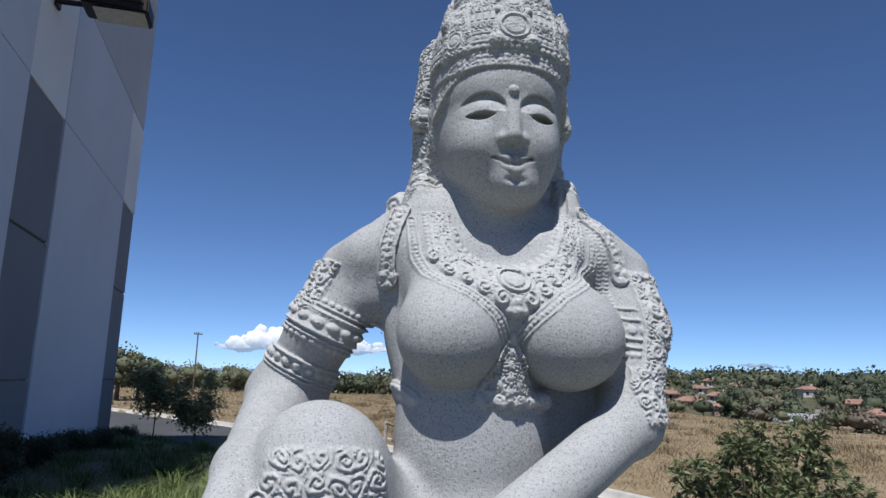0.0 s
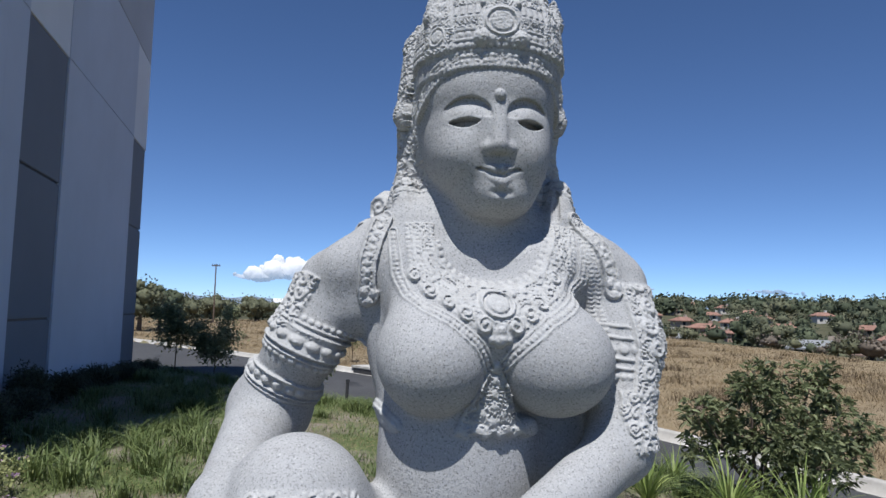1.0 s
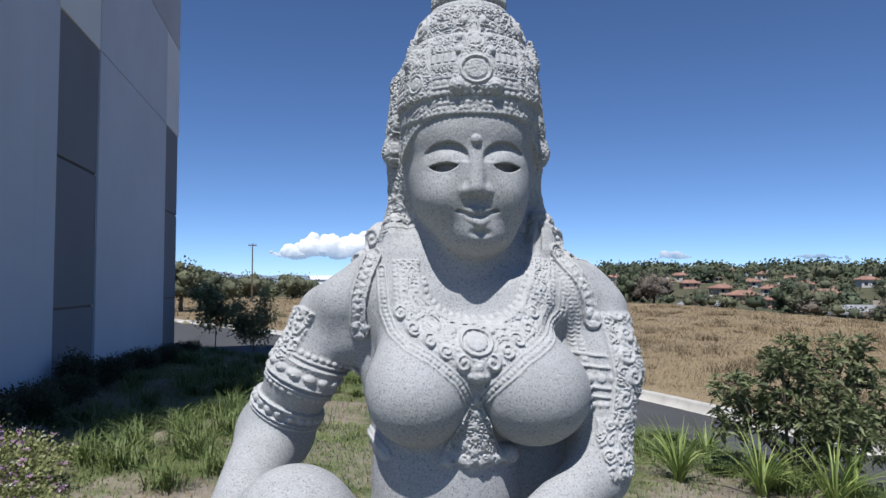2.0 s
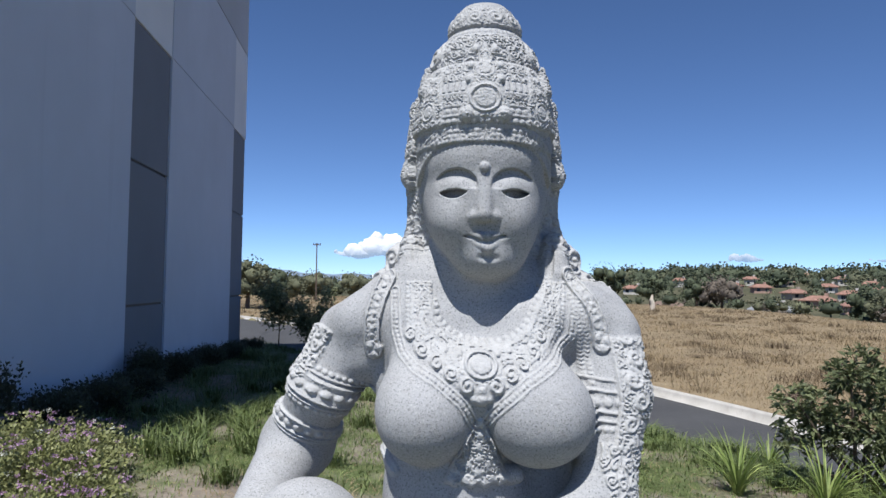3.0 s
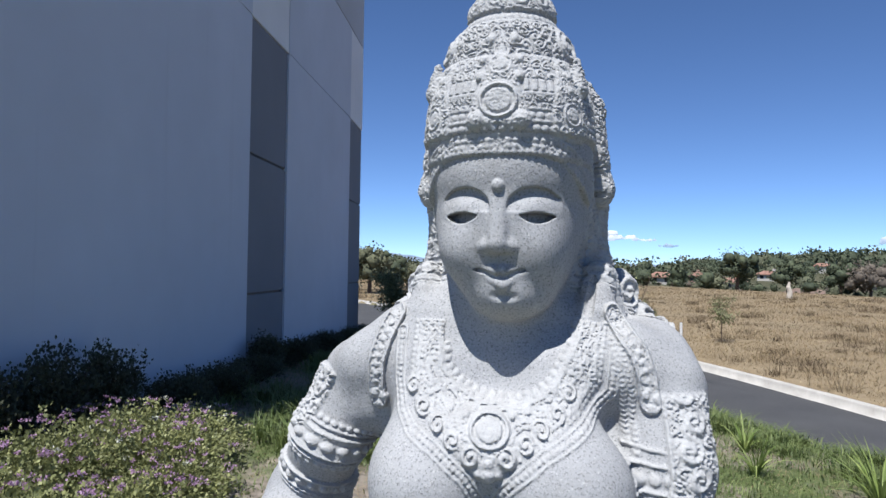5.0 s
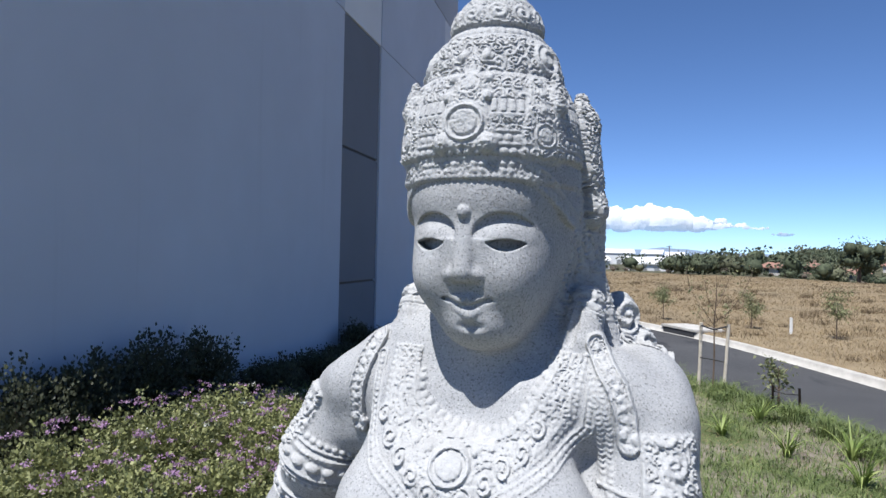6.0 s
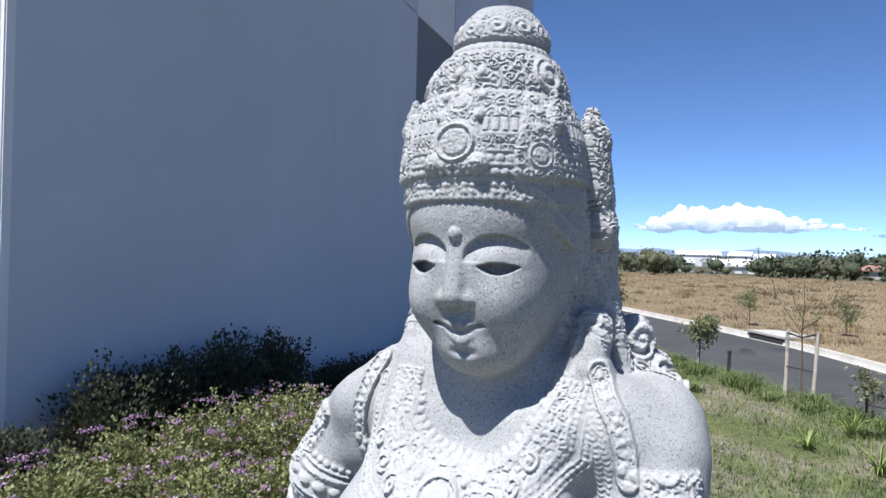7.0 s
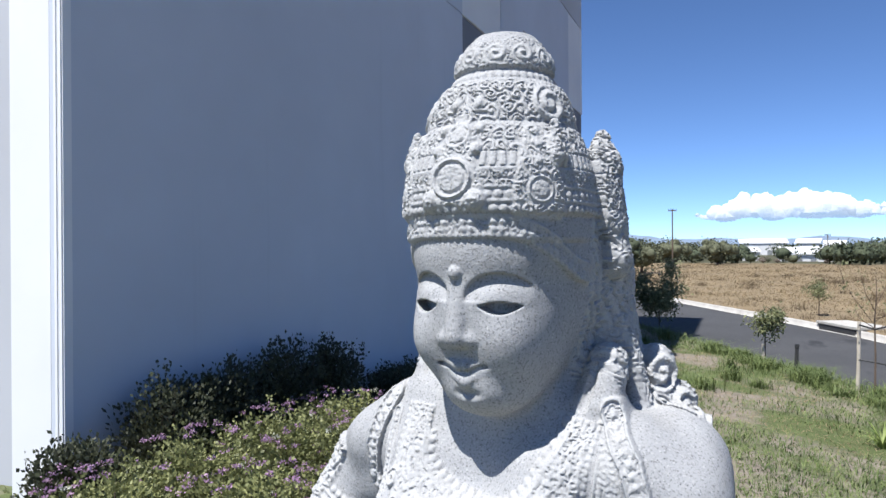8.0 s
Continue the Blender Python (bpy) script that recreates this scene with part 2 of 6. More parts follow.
def strip(name, ys, offsets, zs, table_left, table_right, material):
    """A strip of road along y between two edge lines. offsets: shares of the width."""
    xl, xr = smooth_line(table_left, ys), smooth_line(table_right, ys)
    v = []
    for o, z in zip(offsets, zs):
        v.append(np.stack([xl + (xr - xl) * o, ys, np.full_like(ys, z)], -1))
    v = np.stack(v, 1).reshape(-1, 3)
    k = len(offsets)
    f = [(j * k + i, j * k + i + 1, (j + 1) * k + i + 1, (j + 1) * k + i) for j in range(len(ys) - 1) for i in range(k - 1)]
    return quick_mesh(name, v, f, material, True)


road_y = np.arange(-40, 88, 0.8)
road = new("road", strip("road", road_y, (0.0, 0.25, 0.5, 0.75, 1.0), (ROAD_Z - 0.03, ROAD_Z, ROAD_Z + 0.03, ROAD_Z, ROAD_Z - 0.04), NEAR_EDGE, FAR_KERB, ASPHALT))
tagged(road, "dark grey asphalt road curving past the grassy bank", "road", kind="structure")


def make_kerb():
    ys = np.arange(-40, 88, 0.5)
    xk = smooth_line(FAR_KERB, ys)
    prof = [(-0.17, ROAD_Z - 0.030), (-0.02, ROAD_Z - 0.035), (0.0, ROAD_Z + 0.10), (0.03, ROAD_Z + 0.135), (0.12, ROAD_Z + 0.14), (0.13, ROAD_Z - 0.1)]
    v = np.stack([np.stack([xk + a, ys, np.full_like(ys, b)], -1) for a, b in prof], 1).reshape(-1, 3)
    k = len(prof)
    f = [(j * k + i, j * k + i + 1, (j + 1) * k + i + 1, (j + 1) * k + i) for j in range(len(ys) - 1) for i in range(k - 1)]
    return tagged(new("kerb", quick_mesh("kerb", v, f, CONCRETE)), "pale weathered concrete kerb along the road", "kerb", kind="structure")


make_kerb()

# ---- the building ----
WX, WY0, WY1, WH = -3.66, 3.8, 21.6, 14.2


def make_building():
    wall = new("wall_east")
    tagged(wall, "tall white painted concrete wall with recessed dark panels", "wall", kind="structure")
    zb = -1.2
    t = 0.06
    def slab(name, x0, x1, y0, y1, z0, z1, mat, bev=0.006, label=""):
        return part(name, box(bmesh.new(), x0, x1, y0, y1, z0, z1, bev), mat, wall, label)
    # core behind the facing
    slab("core", -16.0, WX - 0.30, WY0 + 0.5, WY1 - 0.02, zb, WH - 0.05, WALL_MID, 0)
    z1, z2 = 5.62, 8.2
    strips = ((11.58, 13.72), (19.75, WY1))
    lanes = ((WY0, 11.58), (13.72, 19.75))
    for y0, y1 in lanes:
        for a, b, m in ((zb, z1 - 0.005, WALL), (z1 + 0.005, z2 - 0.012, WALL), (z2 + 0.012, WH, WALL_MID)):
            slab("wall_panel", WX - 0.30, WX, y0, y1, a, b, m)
        slab("joint", WX - 0.30, WX - 0.03, y0, y1, z1 - 0.005, z1 + 0.005, WALL_MID, 0)
        slab("joint", WX - 0.30, WX - 0.03, y0, y1, z2 - 0.012, z2 + 0.012, WALL_MID, 0)
    for y0, y1 in strips:
        for a, b in ((zb, 0.88), (0.92, 3.27), (3.31, z1)):
            slab("dark_panel", WX - 0.32, WX - 0.035, y0, y1, a, b, WALL_DARK, 0.012, "dark grey recessed panel")
        slab("joint", WX - 0.32, WX - 0.075, y0 + 0.01, y1 - 0.01, 0.87, 0.93, BRONZE, 0)
        slab("joint", WX - 0.32, WX - 0.075, y0 + 0.01, y1 - 0.01, 3.26, 3.32, BRONZE, 0)
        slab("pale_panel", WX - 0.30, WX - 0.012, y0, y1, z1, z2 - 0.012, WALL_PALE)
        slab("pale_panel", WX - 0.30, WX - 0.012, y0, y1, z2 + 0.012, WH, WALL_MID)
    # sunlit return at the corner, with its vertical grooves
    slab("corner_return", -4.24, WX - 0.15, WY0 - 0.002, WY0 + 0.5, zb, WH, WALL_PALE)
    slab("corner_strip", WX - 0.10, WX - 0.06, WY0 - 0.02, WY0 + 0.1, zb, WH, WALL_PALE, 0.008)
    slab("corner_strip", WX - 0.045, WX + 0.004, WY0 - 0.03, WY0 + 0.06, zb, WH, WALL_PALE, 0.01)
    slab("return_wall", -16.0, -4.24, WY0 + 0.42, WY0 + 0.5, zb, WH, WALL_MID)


make_building()
# ---- the stone statue: blended solids, carved relief, one mesh ----
HEAD_AT, HEAD_YAW = (0.447, 1.17), radians(8.0)


def v_len(*c):
    return np.sqrt(sum(a * a for a in c))


def s_ball(p, c, r):
    return v_len(p[0] - c[0], p[1] - c[1], p[2] - c[2]) - r


def s_egg(p, c, r):
    """Ellipsoid."""
    q = [(p[i] - c[i]) for i in range(3)]
    k0 = v_len(q[0] / r[0], q[1] / r[1], q[2] / r[2])
    k1 = v_len(q[0] / r[0] ** 2, q[1] / r[1] ** 2, q[2] / r[2] ** 2)
    return k0 * (k0 - 1.0) / np.maximum(k1, 1e-6)


def s_limb(p, a, b, ra, rb):
    """Tapered capsule."""
    ab = [b[i] - a[i] for i in range(3)]
    l2 = sum(c * c for c in ab)
    t = np.clip(sum((p[i] - a[i]) * ab[i] for i in range(3)) / l2, 0, 1)
    return v_len(*[p[i] - a[i] - t * ab[i] for i in range(3)]) - (ra + (rb - ra) * t)


def s_block(p, c, h, r):
    q = [np.abs(p[i] - c[i]) - h[i] + r for i in range(3)]
    return v_len(*[np.maximum(a, 0) for a in q]) + np.minimum(np.maximum(q[0], np.maximum(q[1], q[2])), 0) - r


def blend(a, b, k):
    h = np.clip(0.5 + 0.5 * (b - a) / k, 0, 1)
    return b + (a - b) * h - k * h * (1 - h)


def cut(a, b, k):
    """a without b, with the edge rounded by k."""
    return -blend(-a, b, k)


def head_space(x, y):
    c, s = math.cos(HEAD_YAW), math.sin(HEAD_YAW)
    dx, dy = x - HEAD_AT[0], y - HEAD_AT[1]
    return c * dx - s * dy, s * dx + c * dy


CROWN_Z = (1.540, 1.552, 1.556, 1.576, 1.581, 1.586, 1.600, 1.640, 1.668, 1.690, 1.698, 1.715, 1.740, 1.754, 1.759, 1.766, 1.771, 1.777, 1.796, 1.814, 1.822, 1.828, 1.834)
CROWN_R = (0.112, 0.1185, 0.1205, 0.1205, 0.1190, 0.1240, 0.1245, 0.1200, 0.112, 0.103, 0.0965, 0.0935, 0.0855, 0.0765, 0.0690, 0.0660, 0.0625, 0.0660, 0.0615, 0.0510, 0.0450, 0.040, 0.0)


def s_arm(p, joints):
    """A limb through four joints (x, y, z, radius), after a shoulder ball."""
    d = s_ball(p, joints[0][:3], joints[0][3])
    for a, b in zip(joints[1:], joints[2:]):
        d = blend(d, s_limb(p, a[:3], b[:3], a[3], b[3]), 0.03)
    return d


def s_body(x, y, z):
    p = (x, y, z)
    # trunk, shoulders, neck
    d = s_egg(p, (0.432, 1.216, 1.153), (0.171, 0.092, 0.186))
    d = blend(d, s_limb(p, (0.234, 1.234, 1.252), (0.613, 1.168, 1.261), 0.052, 0.072), 0.05)
    d = blend(d, s_egg(p, (0.407, 1.154, 0.957), (0.131, 0.113, 0.211)), 0.06)
    d = blend(d, s_limb(p, (0.445, 1.21, 1.37), (0.303, 1.239, 1.292), 0.055, 0.061), 0.05)
    d = blend(d, s_limb(p, (0.452, 1.21, 1.37), (0.575, 1.21, 1.285), 0.055, 0.050), 0.05)
    d = blend(d, s_limb(p, (0.444, 1.225, 1.24), (0.452, 1.216, 1.42), 0.079, 0.077), 0.02)
    # slope of the upper chest, breasts
    d = blend(d, s_egg(p, (0.425, 1.085, 1.157), (0.099, 0.079, 0.064)), 0.05)
    d = blend(d, s_egg(p, (0.342, 1.076, 1.114), (0.080, 0.087, 0.078)), 0.014)
    d = blend(d, s_limb(p, (0.339, 1.102, 1.145), (0.333, 1.160, 1.248), 0.063, 0.039), 0.04)
    d = blend(d, s_egg(p, (0.522, 1.050, 1.118), (0.088, 0.085, 0.082)), 0.014)
    d = blend(d, s_limb(p, (0.513, 1.080, 1.140), (0.516, 1.130, 1.252), 0.066, 0.046), 0.04)
    # arms
    d = blend(d, s_arm(p, ((0.2445, 1.252, 1.1975, 0.057), (0.211, 1.274, 1.231, 0.059), (0.162, 1.259, 1.126, 0.053), (0.114, 1.338, 1.014, 0.066), (0.050, 1.096, 0.918, 0.036), (0.03, 1.0, 0.86, 0.036))), 0.022)
    d = blend(d, s_arm(p, ((0.659, 1.232, 1.259, 0.074), (0.663, 1.175, 1.230, 0.073), (0.6645, 1.121, 1.134, 0.0625), (0.624, 1.044, 0.990, 0.044), (0.380, 0.921, 0.864, 0.042))), 0.022)
    d = blend(d, s_limb(p, (0.575, 1.175, 1.14), (0.545, 1.155, 0.90), 0.062, 0.070), 0.03)
    # solid of the hanging ornament
    d = blend(d, s_limb(p, (0.366, 1.068, 1.022), (0.486, 1.062, 1.022), 0.015, 0.015), 0.006)
    d = blend(d, s_limb(p, (0.425, 1.078, 1.030), (0.426, 1.040, 1.112), 0.044, 0.012), 0.006)
    # knees, lap and the block it sits on
    d = blend(d, s_egg(p, (0.155, 1.075, 0.912), (0.100, 0.105, 0.104)), 0.02)
    d = blend(d, s_limb(p, (0.155, 1.08, 0.90), (0.33, 1.20, 0.74), 0.085, 0.12), 0.03)
    d = blend(d, s_limb(p, (0.155, 1.05, 0.88), (0.16, 1.0, 0.45), 0.075, 0.06), 0.03)
    d = blend(d, s_egg(p, (0.43, 1.15, 0.74), (0.21, 0.18, 0.15)), 0.05)
    d = blend(d, s_limb(p, (0.50, 1.14, 0.73), (0.76, 1.00, 0.70), 0.12, 0.10), 0.04)
    d = blend(d, s_limb(p, (0.76, 1.00, 0.70), (0.36, 0.92, 0.66), 0.09, 0.06), 0.04)
    d = blend(d, s_block(p, (0.43, 1.12, 0.32), (0.38, 0.30, 0.30), 0.06), 0.03)
    d = np.minimum(d, s_block(p, (0.43, 1.12, -0.2), (0.44, 0.36, 0.26), 0.03))
    return d


def s_head(x, y, z):
    u, v = head_space(x, y)
    p = (u, v, z)
    a = np.abs(u)
    m = (a, v, z)
    turn = 0.009 * smooth01((1.43 - z) / 0.08)
    u0, u = u, u - turn
    a = np.abs(u)
    p, m = (u, v, z), (a, v, z)
    d = s_egg(p, (0, 0.0, 1.478), (0.105, 0.121, 0.138))
    d = blend(d, s_egg(p, (0, -0.050, 1.375), (0.058, 0.058, 0.042)), 0.028)
    d = blend(d, s_egg(m, (0.046, -0.058, 1.432), (0.036, 0.054, 0.045)), 0.03)
    d = blend(d, s_egg(p, (0, 0.002, 1.538), (0.1115, 0.1250, 0.105)), 0.006)
    # brows, lids, eyes
    w = v + 0.121 * np.sqrt(np.clip(1 - (a / 0.110) ** 2, 0.02, 1))
    e = (a, w, z)
    hollow = (v_len((a - 0.0475) / 0.0385, (z - 1.482) / 0.033) - 1) * 0.030
    d = cut(d, np.maximum(hollow, w - 0.0115 * smooth01((z - 1.468) / 0.040) * smooth01((0.094 - a) / 0.02) + 0.03 * smooth01((1.484 - z) / 0.02)), 0.0016)
    d = blend(d, s_egg(e, (0.0515, 0.018, 1.482), (0.034, 0.0205, 0.0210)), 0.009)
    q = (a - 0.0510) / 0.0245
    slit = np.maximum(z - 1.4810 + 0.0050 * q * q, 1.4655 + 0.0110 * q * q - z) * 0.8
    d = cut(d, np.maximum(slit, w - 0.0230), 0.0010)
    # nose
    nose = s_limb(p, (0, -0.1105, 1.510), (0, -0.1195, 1.4385), 0.0095, 0.0140)
    nose = blend(nose, s_egg(m, (0.0175, -0.1100, 1.4350), (0.0100, 0.0120, 0.0095)), 0.010)
    d = blend(d, np.maximum(nose, 1.4240 - z), 0.0060)
    d = blend(d, s_egg(p, (0, -0.076, 1.402), (0.040, 0.0235, 0.024)), 0.014)
    # lips
    d = blend(d, s_limb(m, (0.006, -0.1065, 1.4035), (0.036, -0.0975, 1.4110), 0.0085, 0.0055), 0.0015)
    d = blend(d, s_limb(m, (0.0, -0.1055, 1.3840), (0.024, -0.0985, 1.3955), 0.0092, 0.0055), 0.0015)
    d = cut(d, s_limb(m, (0.0, -0.1145, 1.3930), (0.040, -0.1020, 1.4080), 0.0022, 0.0036), 0.0010)
    d = cut(d, s_egg(p, (0, -0.113, 1.3685), (0.026, 0.011, 0.0065)), 0.006)
    d = blend(d, s_ball(p, (0.0, -0.1205, 1.5150), 0.0088), 0.001)
    # hair mass behind
    u = u0
    a = np.abs(u)
    p, m = (u, v, z), (a, v, z)
    d = blend(d, s_egg(p, (0, 0.055, 1.52), (0.118, 0.115, 0.14)), 0.03)
    d = blend(d, s_egg(p, (0, 0.115, 1.47), (0.142, 0.080, 0.13)), 0.03)
    d = blend(d, s_egg(p, (0, 0.150, 1.36), (0.150, 0.070, 0.15)), 0.04)
    d = blend(d, s_egg(m, (0.070, 0.066, 1.365), (0.044, 0.046, 0.085)), 0.012)
    # ears and the heavy lobes on the shoulders
    d = blend(d, s_egg(m, (0.120, 0.110, 1.512), (0.024, 0.036, 0.042)), 0.010)
    d = blend(d, s_egg(m, (0.132, 0.076, 1.530), (0.020, 0.022, 0.026)), 0.002)
    d = cut(d, s_egg(m, (0.128, 0.030, 1.500), (0.012, 0.018, 0.024)), 0.004)
    d = blend(d, s_limb(m, (0.116, 0.086, 1.475), (0.118, 0.086, 1.42), 0.016, 0.015), 0.008)
    lobe = s_limb(m, (0.131, 0.050, 1.394), (0.126, 0.024, 1.336), 0.0225, 0.034)
    lobe = blend(lobe, s_limb(m, (0.145, 0.022, 1.362), (0.150, 0.018, 1.338), 0.009, 0.012), 0.003)
    lobe = lobe + np.where(u < 0, 0.004, 0)
    d = blend(d, cut(lobe, s_limb(m, (0.126, 0.026, 1.396), (0.116, -0.006, 1.345), 0.005, 0.008), 0.003), 0.003)
    # tall crown
    r = np.interp(z, CROWN_Z, CROWN_R).astype(x.dtype)
    back = 0.004 + 0.10 * np.clip(z - 1.64, 0, 1)
    cr = (v_len(u, (v - back) / 1.06) - r) * 0.85
    hem = 1.556 - 0.055 * smooth01((v + 0.115) / 0.12) - 0.06 * smooth01((v - 0.0) / 0.1)
    low = (v_len(u, (v - 0.004) / 1.06) - np.interp(z, (1.40, 1.5, 1.555), (0.117, 0.117, 0.116))) * 0.85
    cr = np.where(z < 1.55, low, cr)
    cr = np.maximum(np.maximum(cr, (hem - z) * 0.8), z - 1.832)
    d = blend(d, cr, 0.003)
    lean = a + 0.16 * (z - 1.60)
    d = blend(d, s_egg((lean, v, z), (0.124, 0.080, 1.612), (0.018, 0.036, 0.078)), 0.008)
    d = blend(d, s_limb((lean, v, z), (0.126, 0.088, 1.655), (0.126, 0.098, 1.697), 0.019, 0.007), 0.010)
    d = blend(d, s_limb(m, (0.100, -0.050, 1.655), (0.098, -0.048, 1.694), 0.014, 0.004), 0.004)
    d = blend(d, s_limb(m, (0.122, 0.084, 1.66), (0.122, 0.080, 1.54), 0.014, 0.010), 0.010)
    # curls of hair on the shoulders
    k = (np.where(u < 0, a + 0.004, a), v, z)
    d = blend(d, s_egg(k, (0.164, 0.160, 1.372), (0.024, 0.030, 0.033)), 0.006)
    d = blend(d, s_egg(k, (0.192, 0.168, 1.330), (0.024, 0.028, 0.024)), 0.006)
    d = blend(d, s_egg(k, (0.160, 0.150, 1.320), (0.040, 0.042, 0.040)), 0.010)
    d = blend(d, s_limb(k, (0.132, 0.10, 1.44), (0.156, 0.10, 1.335), 0.012, 0.018), 0.010)
    return d


def statue_sdf(x, y, z, relief=True):
    d = s_body(x, y, z)
    near = z > 1.25
    if near.any():
        hd = s_head(x[near], y[near], z[near])
        d[near] = blend(d[near], hd, 0.012)
    if relief:
        near = np.abs(d) < 0.016
        d[near] -= carve(x[near], y[near], z[near]) * 0.9
    return d


def dome(rho, r):
    return np.sqrt(np.clip(1 - (rho / r) ** 2, 0, 1))


def ridge(dist, w):
    """A rounded line of half-width w."""
    return np.sqrt(np.clip(1 - (dist / w) ** 2, 0, 1))


def curl(s, t, cs, ct, r, turns=1.8, way=1, phase=0.0):
    """A carved spiral."""
    ds, dt = s - cs, t - ct
    rho = np.hypot(ds, dt)
    ang = np.arctan2(dt, ds) / (2 * math.pi)
    g = 0.5 + 0.5 * np.cos(2 * math.pi * (rho / r * turns - way * ang - phase))
    return np.sqrt(g) * smooth01((r - rho) / (0.25 * r))


def curl_field(s, t, cell, seed=1):
    """Foliage scrolls side by side, each turned its own way."""
    cell = cell * 1.3
    s = s + 0.10 * cell * np.sin(t / cell * 3.1 + seed) + 0.05 * cell * np.sin(t / cell * 7.3 + 2 * seed)
    t = t + 0.10 * cell * np.sin(s / cell * 2.7 + seed) + 0.05 * cell * np.sin(s / cell * 8.1 + seed)
    row = np.floor(t / cell)
    s2 = s + 0.5 * cell * (row % 2)
    col = np.floor(s2 / cell)
    hsh = np.sin(col * 127.1 + row * 311.7 + seed * 74.7) * 43758.5453
    r1 = hsh - np.floor(hsh)
    r2 = (hsh * 7.31) - np.floor(hsh * 7.31)
    ds = s2 - (col + 0.5 + 0.34 * (r1 - 0.5)) * cell
    dt = (t - (row + 0.5 + 0.34 * (r2 - 0.5)) * cell) * (0.85 + 0.4 * r1)
    rho = np.hypot(ds, dt)
    ang = np.arctan2(dt, ds) / (2 * math.pi)
    way = np.where(r1 > 0.5, 1.0, -1.0)
    g = 0.5 + 0.5 * np.cos(2 * math.pi * (rho / (0.60 * cell) * (1.5 + 0.6 * r2) - way * ang - r2))
    return smooth01((g - 0.24) / 0.32) * (0.75 + 0.25 * r1) * smooth01((0.72 * cell - rho) / (0.2 * cell))


def path_dist(s, t, pts):
    """Distance to a broken line, and how far along it."""
    best = np.full_like(s, 9.0)
    along = np.zeros_like(s)
    run = 0.0
    for (a, b), (c, e) in zip(pts, pts[1:]):
        l = math.hypot(c - a, e - b)
        k = np.clip(((s - a) * (c - a) + (t - b) * (e - b)) / (l * l), 0, 1)
        d = np.hypot(s - a - k * (c - a), t - b - k * (e - b))
        near = d < best
        best = np.where(near, d, best)
        along = np.where(near, run + k * l, along)
        run += l
    return best, along


def beads(dist, along, gap, r):
    k = (along / gap) - np.floor(along / gap) - 0.5
    return dome(np.hypot(dist, k * gap), r)


def inside_loop(s, t, pts):
    """Whether points lie within a closed outline."""
    odd = np.zeros(s.shape, bool)
    for (a, b), (c, e) in zip(pts, pts[1:] + pts[:1]):
        if b != e:
            odd ^= ((b > t) != (e > t)) & (s < (c - a) * (t - b) / (e - b) + a)
    return odd


